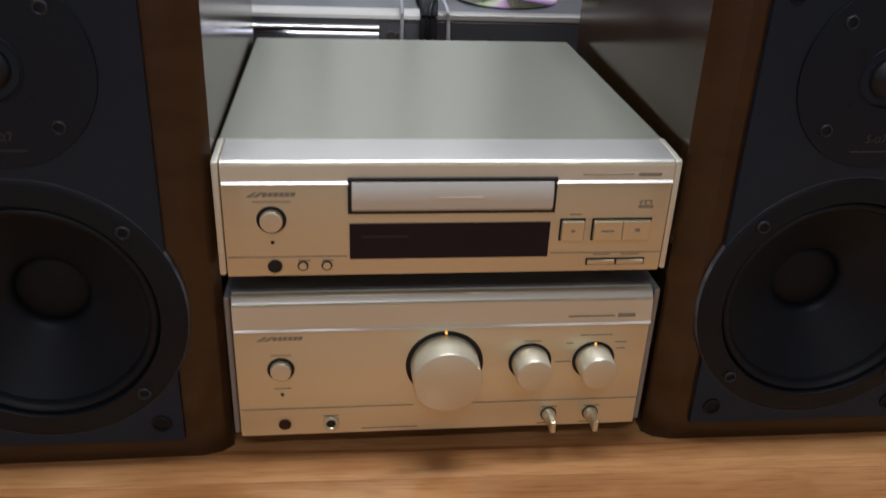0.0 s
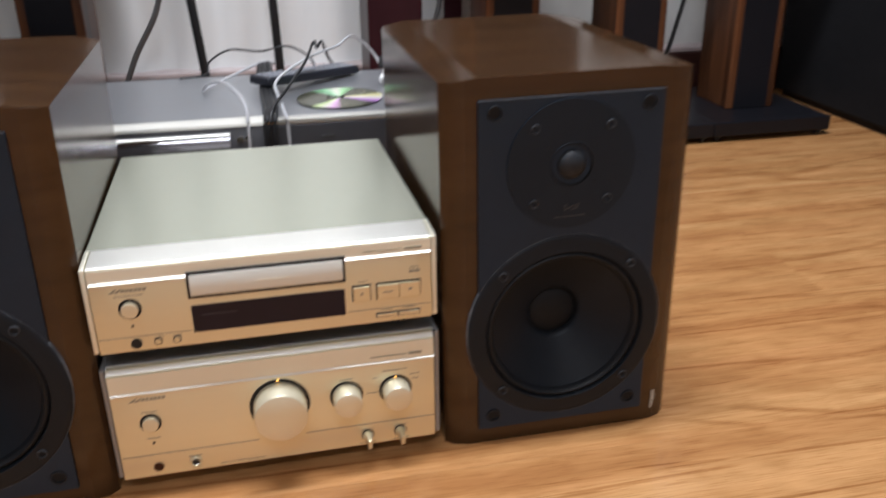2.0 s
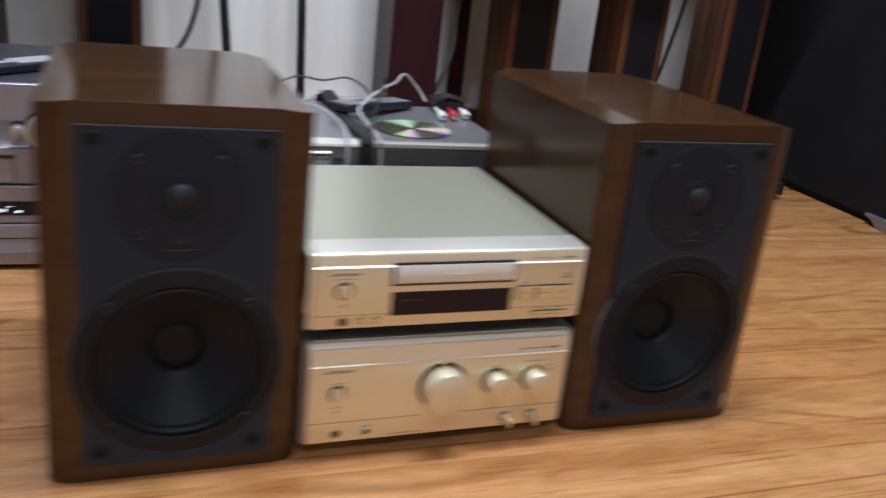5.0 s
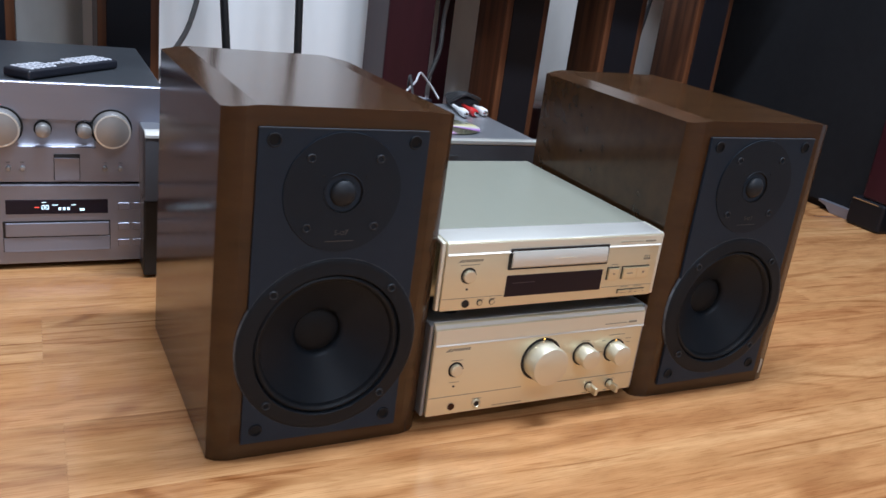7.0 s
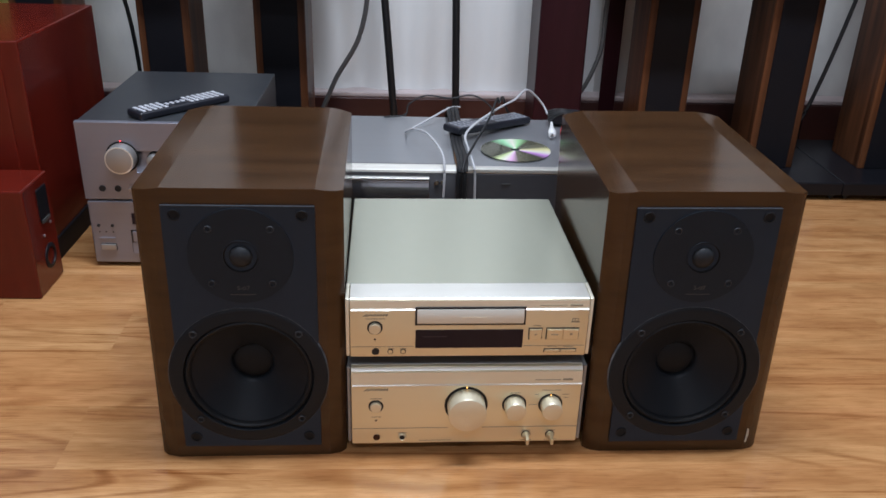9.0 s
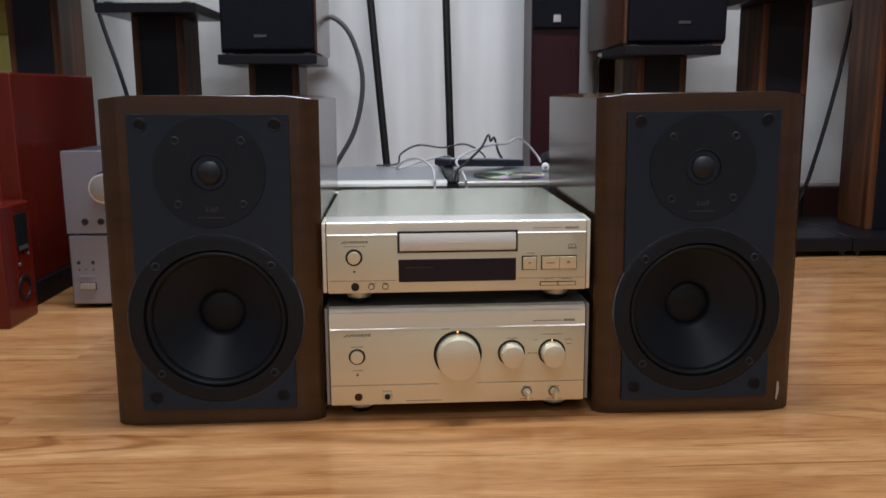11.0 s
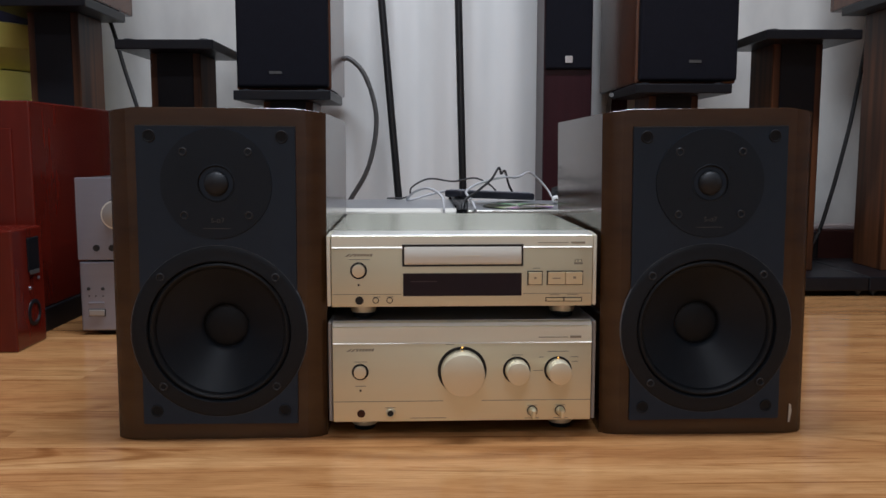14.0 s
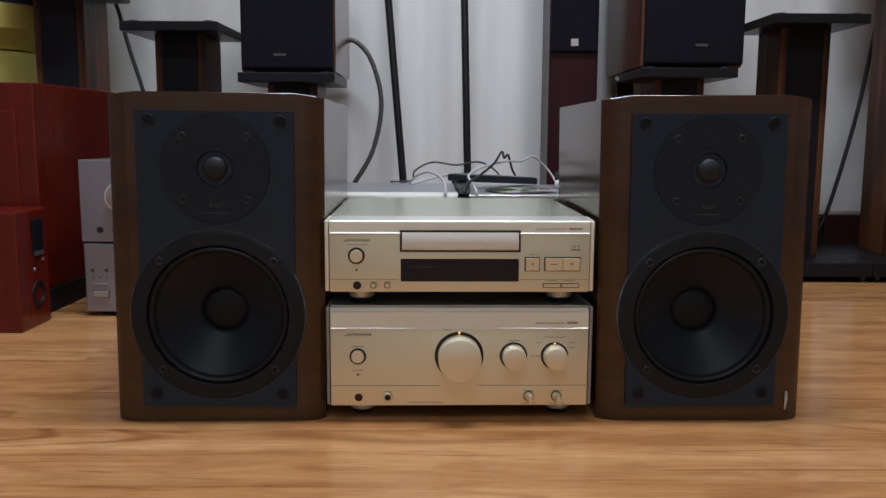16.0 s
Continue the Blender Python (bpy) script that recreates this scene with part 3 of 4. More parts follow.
def bookshelf_speaker(label, m, chipped=False):
    top = thing("bookshelf_speaker", label, "speaker", m, group="pair of bookshelf speakers")
    part("cabinet", cabinet_shell(), VINYL, top, smooth=True)
    part("front_frame", front_ring(0.077, 0.022, 0.330), VINYL, top)
    part("top_panel", cabinet_top(), VINYL, top, "glossy walnut top panel with sloping edges")
    part("baffle", holed_plate(-0.0815, 0.0815, 0.018, 0.333, 0.0, 0.1178, 0.0806, -0.0035, 0.004), BAFFLE, top, "blue-grey front baffle")
    # thin pale bar drawn as the highlight on the baffle's upper edge
    part("baffle_edge", box(-0.0812, 0.0812, -0.0040, -0.0006, 0.3326, 0.3336), BAFFLE_RIM, top, "upper edge with its highlight painted pale")
    # tweeter
    tz = 0.2742
    tw = part("tweeter", lathe([(0.0575, -0.0034), (0.0572, -0.0048), (0.0198, -0.0050), (0.0195, -0.0056), (0.0186, -0.0057)], 0, tz), TWEETER_PLATE, top,
              "round charcoal tweeter plate", smooth=True)
    part("dome_recess", lathe([(0.0186, -0.0057), (0.0182, -0.0040), (0.0168, -0.0032), (0.0126, -0.0032)], 0, tz), DUST, tw, "black ring round the dome", smooth=True)
    part("dome", lathe([(0.0130, -0.0032)] + [(0.0128 * math.cos(a), -0.0032 - 0.0078 * math.sin(a)) for a in (0.1, 0.3, 0.5, 0.7, 0.9, 1.1, 1.3, 1.45)] + [(0, -0.0110)], 0, tz), DOME, tw, "black soft dome", smooth=True)
    for sx in (-1, 1):
        for sz in (-1, 1):
            part("screw", lathe([(0.0043, -0.0046), (0.0041, -0.0060), (0.0036, -0.0064), (0.0029, -0.0060), (0.0025, -0.0030), (0, -0.0028)], sx * 0.0332, tz + sz * 0.0328, 16), SCREW, tw)
    for ang in (38, 218, 142, -38):
        part("pin", lathe([(0.0014, -0.0046), (0.0012, -0.0054), (0, -0.0054)], 0.0265 * math.cos(radians(ang)), tz + 0.0265 * math.sin(radians(ang)), 8), RUBBER, tw)
    letters("model_mark", "S-\u03b17", 0.0072, pose(0.001, -0.0052, tz - 0.0385, 90, 0, 0), PALE_PRINT, tw)
    part("print_bar", box(-0.014, 0.014, -0.0051, -0.0048, tz - 0.0470, tz - 0.0463), PALE_PRINT, tw)
    # woofer
    wz = 0.1178
    wf = part("woofer", lathe([(0.0925, 0.001), (0.0925, -0.0024), (0.0914, -0.0040), (0.0893, -0.0048), (0.0850, -0.0052), (0.0790, -0.0054), (0.0768, -0.0060), (0.0756, -0.0058), (0.0750, -0.0044), (0.0746, -0.0002)], 0, wz, 72), DRIVER_PLATE, top,
              "black woofer with a round trim ring", smooth=True)
    part("trim_edge", lathe([(0.0926, 0.0012), (0.0927, -0.0026), (0.0921, -0.0036), (0.0919, -0.0036)], 0, wz, 72), EDGE, wf, "outer edge with its highlight painted grey", smooth=True)
    part("surround", lathe([(0.0747, -0.0002), (0.0740, -0.0022), (0.0727, -0.0036), (0.0710, -0.0041), (0.0693, -0.0032), (0.0679, -0.0010), (0.0668, 0.0018)], 0, wz, 64), RUBBER, wf, smooth=True)
    part("cone", lathe([(0.0670, 0.0018), (0.0600, 0.0066), (0.0520, 0.0118), (0.0440, 0.0168), (0.0360, 0.0217), (0.0280, 0.0264), (0.0258, 0.0278), (0.0246, 0.0296)], 0, wz, 64), CONE, wf, "black pressed cone", smooth=True)
    part("dust_cap", lathe([(0.0247, 0.0296), (0.0240, 0.0306), (0.0236, 0.0340), (0.0225, 0.0334), (0.0185, 0.0318), (0.0125, 0.0305), (0.0060, 0.0298), (0, 0.0296)], 0, wz, 48), DUST, wf, smooth=True)
    for sx in (-1, 1):
        for sz in (-1, 1):
            part("screw", lathe([(0.0045, -0.0050), (0.0043, -0.0064), (0.0037, -0.0069), (0.0030, -0.0064), (0.0026, -0.0035), (0, -0.0033)], sx * 0.0595, wz + sz * 0.0585, 16), SCREW, wf)
            part("grille_socket", lathe([(0.0068, -0.0034), (0.0066, -0.0046), (0.0060, -0.0050), (0.0050, -0.0046), (0.0044, 0.0030)], sx * 0.0675, 0.1775 + sz * 0.1453, 20), RUBBER, top)
            part("socket_hole", lathe([(0.0046, -0.0036), (0.0040, -0.0037), (0, -0.0037)], sx * 0.0675, 0.1775 + sz * 0.1453, 16), DUST, top)
    if chipped:
        part("chipped_edge", prism([(0.094, 0.012), (0.0955, 0.012), (0.0975, 0.024), (0.0965, 0.032), (0.0945, 0.033)], -0.0006, 0.0002, axis="y"), CHIP, top, "pale bare chip in the veneer")
    return top


bookshelf_speaker("dark walnut bookshelf speaker with blue-grey baffle standing on the floor", pose(-0.2540, -0.001, 0, 0, 0.5, 1.8))
bookshelf_speaker("dark walnut bookshelf speaker with a chipped bottom corner on the floor", pose(0.2672, 0.009, 0, 0, -0.5, 0.6), True)

# ---- champagne amplifier and CD player ----


def knob(parent, x, z, r, reach, label, ring=0.003, material=None, taper=0.95):
    """A round control in a dark recess: tapering sides, a crisp rim and a flat face."""
    part("recess", lathe([(r + ring + 0.0006, -0.0001), (r + ring + 0.0004, -0.0008), (r + ring, -0.0009), (r + ring - 0.0004, -0.0004), (r * 0.9, -0.0003)], x, z, 48), GAP, parent)
    f = r * taper
    return part("knob", lathe([(r, -0.0002), (f, -reach * 0.93), (f - 0.0005, -reach * 0.98), (f - 0.0014, -reach), (0, -reach * 1.002)], x, z, 56), material or KNOB, parent, label, smooth=True)


def bar(name, parent, x0, x1, z0, z1, material, depth=0.0005, y=0.0):
    return part(name, box(x0, x1, y - depth, y + 0.0004, z0, z1), material, parent)


def front_profile(z0, z1, lip, drop):
    """Side outline of a front panel: upright face, crisp top edge, then a flat slope back onto the cover."""
    edge = z1 - drop
    return [(0.0, z0 + 0.001), (0.0, edge - 0.0022), (0.0005, edge - 0.0008), (0.0020, edge), (lip * 0.6, z1 - drop * 0.25), (lip, z1),
            (lip + 0.002, z1), (lip + 0.002, z1 - 0.003), (0.006, edge - 0.004), (0.006, z0 + 0.001)]


def front_panel(parent, x0, x1, z0, z1, lip, drop):
    return part("front_panel", prism(front_profile(z0, z1, lip, drop), x0, x1, 0.0008, 2, axis="x"), CHAMPAGNE, parent, "satin champagne aluminium front panel", smooth=True)


CDX, CDK = -0.059, 0.000594          # metres across the fronts
MX = lambda u: CDX + (u - 709) * CDK


def ledge(parent, x0, x1, z0, z1, reach=0.0032):
    """A fine step in the panel; its sloping top's highlight is painted pale."""
    return part("groove", prism([(0.0004, z1), (-reach * 0.45, z1), (-reach, z0 + (z1 - z0) * 0.30), (-reach, z0), (0.0004, z0)], x0, x1, axis="x"), LIT_EDGE, parent)


UNIT = pose(0.0, 0.003, 0, 0, 0, 1.4)


def maker_mark(parent, x0, x1, z0, z1):
    """A slanting wordmark drawn as two wedges and a row of plain slanted blocks."""
    h = z1 - z0
    for k in (0.0, 1.25):
        part("logo_wedge", prism([(x0 + k * h, z0), (x0 + (k + 1.5) * h, z1), (x0 + (k + 2.2) * h, z1), (x0 + (k + 0.95) * h, z0)], -0.0004, 0.0004, axis="y"), PRINT, parent)
    start = x0 + 3.0 * h
    step = (x1 - start) / 6
    for k in range(6):
        a = start + k * step
        part("logo_block", prism([(a, z0 + 0.1 * h), (a + 0.3 * h, z1 - 0.05 * h), (a + 0.3 * h + step * 0.84, z1 - 0.05 * h), (a + step * 0.84, z0 + 0.1 * h)], -0.0003, 0.0004, axis="y"), PRINT, parent)


cd = thing("cd_player", "champagne CD player stacked on the amplifier", "cd player", UNIT)
CZ = lambda py: 0.220 - (py - 390) * 0.000611
part("body", box(-0.1395, 0.1475, 0.0358, 0.308, 0.1435, 0.2200, 0.0015), COVER, cd, "pale champagne painted steel cover")
front_panel(cd, -0.1345, 0.1425, 0.1425, 0.2204, 0.034, 0.0011)
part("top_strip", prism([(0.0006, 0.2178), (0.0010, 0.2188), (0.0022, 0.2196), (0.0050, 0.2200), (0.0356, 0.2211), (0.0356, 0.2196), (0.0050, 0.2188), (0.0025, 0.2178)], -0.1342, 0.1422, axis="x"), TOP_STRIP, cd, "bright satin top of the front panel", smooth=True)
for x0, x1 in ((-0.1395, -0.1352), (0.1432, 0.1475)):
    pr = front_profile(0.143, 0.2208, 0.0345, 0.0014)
    part("side_cheek", prism([(y + 0.0012, z) for y, z in pr], x0, x1, 0.0012, 2, axis="x"), CHAMPAGNE_LIT, cd, "rounded champagne side cheek", smooth=True)
# same metal as the panel below, painted paler for the light it reflects
part("upper_band", prism([(0.0004, CZ(411)), (-0.0014, CZ(411)), (-0.0004, 0.2174), (0.0004, 0.2174)], -0.1340, 0.1420, axis="x"), CHAMPAGNE_LIT, cd, "champagne upper band with its reflected light painted paler")
ledge(cd, -0.1335, MX(709), CZ(413), CZ(410.5))
ledge(cd, MX(922), 0.1415, CZ(413), CZ(410.5))
bar("groove_shadow", cd, -0.1335, MX(709), CZ(414), CZ(412.6), GAP, 0.0003)
bar("groove_shadow", cd, MX(922), 0.1415, CZ(414), CZ(412.6), GAP, 0.0003)
bar("groove", cd, -0.1335, MX(706), CZ(494), CZ(493), PRINT, 0.0003)
bar("groove", cd, MX(924), 0.1415, CZ(494), CZ(493), PRINT, 0.0003)
bar("tray_gap", cd, MX(707.6), MX(923.2), CZ(444.6), CZ(406.6), GAP, 0.0029)
part("tray", prism([(-0.0036, CZ(441)), (-0.0052, CZ(438)), (-0.0056, CZ(430)), (-0.0050, CZ(419)), (-0.0034, CZ(410.5)), (0.002, CZ(409.5)), (0.002, CZ(441))], MX(711.5), MX(919.5), 0.0005, 1, axis="x"),
     CHAMPAGNE_BRIGHT, cd, "polished champagne disc tray", smooth=True)
bar("tray_text", cd, MX(800), MX(846), CZ(426.2), CZ(425.2), CHAMPAGNE_LIT, 0.0057)
part("display", box(MX(709), MX(921), -0.0009, 0.001, CZ(497), CZ(457), 0.0003, 1), DISPLAY, cd, "dark smoked display window")
bar("display_text", cd, MX(722), MX(770), CZ(472), CZ(470.5), FAINT_PRINT, 0.0011)
for a, b in ((933, 957), (968, 999), (999.5, 1030)):
    bar("button_gap", cd, MX(a) - 0.0010, MX(b) + 0.0010, CZ(478.6), CZ(453.6), GAP, 0.0005)
    part("button", box(MX(a), MX(b), -0.0034, 0.0, CZ(477), CZ(455.2), 0.0006, 2), CHAMPAGNE, cd)
bar("button_mark", cd, MX(943), MX(947), CZ(467), CZ(464), PRINT, 0.0037)
bar("button_mark", cd, MX(976), MX(990), CZ(467), CZ(465), PRINT, 0.0037)
bar("button_mark", cd, MX(1013), MX(1018), CZ(467), CZ(463), PRINT, 0.0037)
for a, b in ((966, 996.5), (998.5, 1029)):
    bar("button_gap", cd, MX(a) - 0.0008, MX(b) + 0.0008, CZ(507.8), CZ(500.2), GAP, 0.0005)
    part("slim_button", box(MX(a), MX(b), -0.0018, 0, CZ(506.6), CZ(501.4), 0.0004, 1), CHAMPAGNE, cd)
for a, b, p in ((972, 990, 495.7), (1003, 1023, 495.7), (612, 650, 432.5), (655, 668, 498), (680, 692, 498), (941, 954, 449)):
    bar("small_text", cd, MX(a), MX(b), CZ(p + 0.6), CZ(p - 0.5), PRINT, 0.0003)
maker_mark(cd, MX(606), MX(655), CZ(427.5), CZ(422.5))
bar("model_text", cd, MX(950), MX(1004), CZ(404.6), CZ(403.4), PRINT, 0.0014)
bar("model_text", cd, MX(1009), MX(1034), CZ(406), CZ(402.5), PRINT, 0.0014)
for a, b, p, q in ((1017, 1029, 433.5, 434.5), (1016, 1018, 434.5, 438), (1021, 1023, 434.5, 438), (1027.5, 1029, 434.5, 438), (1015, 1031, 439, 442.5)):
    bar("disc_mark", cd, MX(a), MX(b), CZ(q), CZ(p), PRINT, 0.0003)
knob(cd, MX(630), CZ(452), 0.0070, 0.0045, "round champagne power button", 0.0014)
part("indicator", lathe([(0.0012, -0.0003), (0.0010, -0.0010), (0, -0.0011)], MX(630), CZ(477), 12), GAP, cd)
part("headphone_jack", lathe([(0.0044, -0.0002), (0.0044, -0.0010), (0.0040, -0.0010), (0.0036, -0.0004), (0, -0.0003)], MX(631), CZ(504), 24), GAP, cd)
for u in (660, 685):
    part("recess", lathe([(0.0034, -0.0002), (0.0034, -0.0006), (0.0026, -0.0007)], MX(u), CZ(504), 20), GAP, cd)
    part("small_button", lathe([(0.0026, -0.0003), (0.0026, -0.0010), (0.0023, -0.0016), (0, -0.0017)], MX(u), CZ(504), 20), CHAMPAGNE, cd, smooth=True)
for x in (-0.103, 0.117):
    for y in (0.038, 0.245):
        ft = part("foot", lathe_z([(0, 0.1318), (0.0130, 0.1318), (0.0140, 0.1328), (0.0140, 0.1425), (0, 0.1425)], x, y, 28), KNOB, cd, "round champagne foot", smooth=True)
        part("rubber_pad", lathe_z([(0, 0.1268), (0.0112, 0.1268), (0.0118, 0.1278), (0.0118, 0.1320), (0, 0.1320)], x, y, 20), RUBBER, ft)

amp = thing("amplifier", "champagne stereo amplifier with a large volume knob on the floor", "amplifier", UNIT)
AZ = lambda py: 0.127 - (py - 540) * 0.000618
part("body", box(-0.1385, 0.1485, 0.008, 0.292, 0.0175, 0.1255, 0.002), SIDE_METAL, amp, "grey steel case")
front_panel(amp, -0.1345, 0.1435, 0.017, 0.1265, 0.008, 0.0045)
part("top_strip", prism([(0.0014, 0.1219), (0.0040, 0.1248), (0.0092, 0.1269), (0.0092, 0.1260), (0.0045, 0.1240), (0.0022, 0.1212)], -0.1342, 0.1432, axis="x"), LIT_EDGE, amp, "strip along the top edge with its highlight painted pale", smooth=True)
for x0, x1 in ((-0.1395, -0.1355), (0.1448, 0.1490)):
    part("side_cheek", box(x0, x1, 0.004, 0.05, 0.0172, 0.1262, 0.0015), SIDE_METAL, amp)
part("upper_band", prism([(0.0006, AZ(576)), (-0.0018, AZ(576)), (-0.0002, 0.1206), (0.0006, 0.1206)], -0.1340, 0.1430, axis="x"), CHAMPAGNE_LIT, amp, "champagne upper band with its reflected light painted paler")
ledge(amp, -0.1335, 0.1430, AZ(578.4), AZ(575.6))
bar("groove_shadow", amp, -0.1335, 0.1430, AZ(579.4), AZ(578), GAP, 0.0003)
bar("groove", amp, -0.1335, MX(780), AZ(681.2), AZ(680), PRINT, 0.0003)
bar("groove", amp, MX(850), 0.1430, AZ(681.2), AZ(680), PRINT, 0.0003)
maker_mark(amp, MX(606), MX(656), AZ(592), AZ(586.5))
bar("model_text", amp, MX(953), MX(1006), AZ(569), AZ(567.6), PRINT, 0.0018)
bar("model_text", amp, MX(1010), MX(1030), AZ(570), AZ(566), PRINT, 0.0018)
for a, b, p in ((620, 643, 610), (622, 641, 653), (676, 694, 692), (720, 786, 711), (905, 925, 600), (970, 1008, 594), (955, 963, 604), (1015, 1025, 612),
                (944, 962, 628), (1012, 1026, 604), (934, 952, 690), (985, 1004, 690), (930, 955, 713), (982, 1008, 713), (785, 800, 580.6)):
    bar("small_text", amp, MX(a), MX(b), AZ(p + 0.6), AZ(p - 0.5), PRINT, 0.0003)
knob(amp, MX(631), AZ(628), 0.0070, 0.0045, "round champagne power button", 0.0014)
part("indicator", lathe([(0.0012, -0.0003), (0.0010, -0.0010), (0, -0.0011)], MX(631), AZ(661), 12), GAP, amp)
part("sensor_window", lathe([(0.0043, -0.0002), (0.0042, -0.0009), (0.0030, -0.0010), (0, -0.0010)], MX(632), AZ(702), 24), SENSOR, amp, "dark red remote sensor window")
part("phones_jack", lathe([(0.0058, -0.0003), (0.0057, -0.0014), (0.0052, -0.0019), (0.0040, -0.0022), (0.0032, -0.0014)], MX(685), AZ(702), 24), CHAMPAGNE, amp, "ringed headphone socket", smooth=True)
part("phones_hole", lathe([(0.0033, -0.0013), (0.0030, -0.0008), (0, -0.0006)], MX(685), AZ(702), 24), GAP, amp)
knob(amp, MX(815), AZ(627), 0.0232, 0.0225, "large champagne volume knob", 0.0026, taper=0.985)
part("led", lathe([(0.0011, -0.0003), (0.0009, -0.0012), (0, -0.0014)], MX(815), AZ(586.0), 12), AMBER, amp, "amber indicator light")
for u, lab in ((914, "champagne tone knob"), (989, "champagne source selector knob")):
    knob(amp, MX(u), AZ(627), 0.0128, 0.0180, lab, 0.0015, taper=0.96)
part("led", lathe([(0.0009, -0.0003), (0.0008, -0.0012), (0, -0.0014)], MX(989), AZ(604.8), 12), AMBER, amp, "amber indicator light")
for u in (943, 994):
    part("recess", lathe([(0.0058, -0.0002), (0.0058, -0.0007), (0.0046, -0.0008)], MX(u), AZ(700), 24), GAP, amp)
    lever = part("small_knob", lathe([(0.0050, -0.0004), (0.0048, -0.0030), (0.0042, -0.0052), (0.0030, -0.0064), (0, -0.0066)], MX(u), AZ(700), 28), CHAMPAGNE, amp, smooth=True)
    part("finger_tab", box(MX(u) - 0.0019, MX(u) + 0.0019, -0.0165, -0.0030, AZ(700) - 0.0046, AZ(700) + 0.0046, 0.0009, 2), CHAMPAGNE, lever)
for x in (-0.103, 0.117):
    for y in (0.038, 0.245):
        ft = part("foot", lathe_z([(0, 0.0048), (0.0130, 0.0048), (0.0140, 0.0058), (0.0140, 0.0172), (0, 0.0172)], x, y, 28), KNOB, amp, "round champagne foot", smooth=True)
        part("rubber_pad", lathe_z([(0, 0.0), (0.0112, 0.0), (0.0118, 0.0010), (0.0118, 0.0050), (0, 0.0050)], x, y, 20), RUBBER, ft)

# ---- players behind ----
dvd = thing("dvd_player", "satin silver DVD player with a mirrored tray front", "dvd player", pose(0, 0, 0))
part("body", box(-0.372, 0.010, 0.463, 0.752, 0.118, 0.2145, 0.002), DVD_TOP, dvd, "satin steel cover")
part("front_panel", prism([(0.460, 0.118), (0.452, 0.120), (0.452, 0.203), (0.456, 0.2125), (0.464, 0.2160), (0.475, 0.2160), (0.475, 0.118)], -0.372, 0.010, 0.0008, 1, axis="x"), DARK_PANEL, dvd, "dark front panel", smooth=True)
part("top_strip", prism([(0.4515, 0.2085), (0.4525, 0.2120), (0.4600, 0.2168), (0.4700, 0.2168), (0.4700, 0.2150), (0.456, 0.2085)], -0.3722, 0.0102, 0.0005, 1, axis="x"), TOP_STRIP, dvd, "bright silver top strip", smooth=True)
part("tray", prism([(0.453, 0.2005), (0.4515, 0.2005), (0.4440, 0.190), (0.4415, 0.178), (0.4415, 0.168), (0.453, 0.168)], -0.201, -0.034, 0.0008, 1, axis="x"), TRAY_MIRROR, dvd, "mirrored silver tray door", smooth=True)
part("tray_lip", box(-0.201, -0.034, 0.4435, 0.4525, 0.1985, 0.2015, 0.0006, 1), TOP_STRIP, dvd, "bright upper lip of the tray")
for x in (-0.012, -0.022):
    part("button", lathe([(0.0042, 0.4522), (0.0040, 0.4490), (0, 0.4488)], x, 0.192, 16), CHROME, dvd)
# filler box added so both players stand on something; what is there is unknown
lower = thing("player_support", "plain black support box added under the two players", "recorder", pose(0, 0, 0))
part("body", box(-0.370, 0.248, 0.475, 0.75, 0.002, 0.1165, 0.003), DARK_PANEL, lower)
part("front_panel", box(-0.371, 0.249, 0.466, 0.476, 0.004, 0.1155, 0.002), GAP, lower)

stb = thing("set_top_box", "grey set-top box with a dark front under loose cables", "set-top box", pose(0, 0, 0))
part("body", box(0.026, 0.251, 0.468, 0.752, 0.118, 0.2125, 0.002), DVD_TOP, stb, "satin grey cover")
part("front_panel", box(0.025, 0.252, 0.458, 0.470, 0.118, 0.2065, 0.002), DARK_PANEL, stb, "dark grey front panel")
part("top_strip", box(0.025, 0.252, 0.4575, 0.4745, 0.2066, 0.2138, 0.0015), TOP_STRIP, stb, "bright silver top strip")
bar("logo_bar", stb, 0.085, 0.10, 0.186, 0.189, PALE_PRINT, 0.001, 0.458)

disc = part("compact_disc", lathe_z([(0.0075, 0.0), (0.0605, 0.0), (0.0605, 0.0012), (0.0200, 0.00125), (0.0075, 0.0012), (0.0075, 0.0)], 0, 0, 64), DISC, smooth=True)
disc.matrix_basis = pose(0.118, 0.556, 0.2142, 0, 0, 20)
tagged(disc, "shiny iridescent compact disc lying on the set-top box", "disc")


def remote_control(label, m, length, width, thick, rows, keys):
    top = thing("remote_control", label, "remote", m)
    part("case", box(-length / 2, length / 2, -width / 2, width / 2, 0, thick, 0.004, 3), REMOTE, top)
    for i in range(rows):
        for j in range(3):
            x = -length / 2 + 0.012 + i * (length - 0.024) / (rows - 1)
            y = (j - 1) * width * 0.29
            if 5 <= i <= 8 and j != 1 and rows > 15:
                continue
            part("key", box(x - 0.0030, x + 0.0030, y - width * 0.112, y + width * 0.112, thick - 0.001, thick + 0.0014, 0.0008, 1), keys, top)
    return top


# ---- silver hi-fi stack ----
SAX, SAY = -0.617, 0.519
sa = thing("silver_amplifier", "silver stereo amplifier stacked on a silver disc player", "amplifier", pose(SAX, SAY, 0))
part("body", box(0.001, 0.277, 0.0098, 0.355, 0.128, 0.2635, 0.002), SILVER_TOP, sa, "dark grey steel cover")
SCOOP = [(0.0090 * math.cos(radians(90) * k / 9), 0.2150 - 0.0390 * math.sin(radians(90) * k / 9)) for k in range(10)]
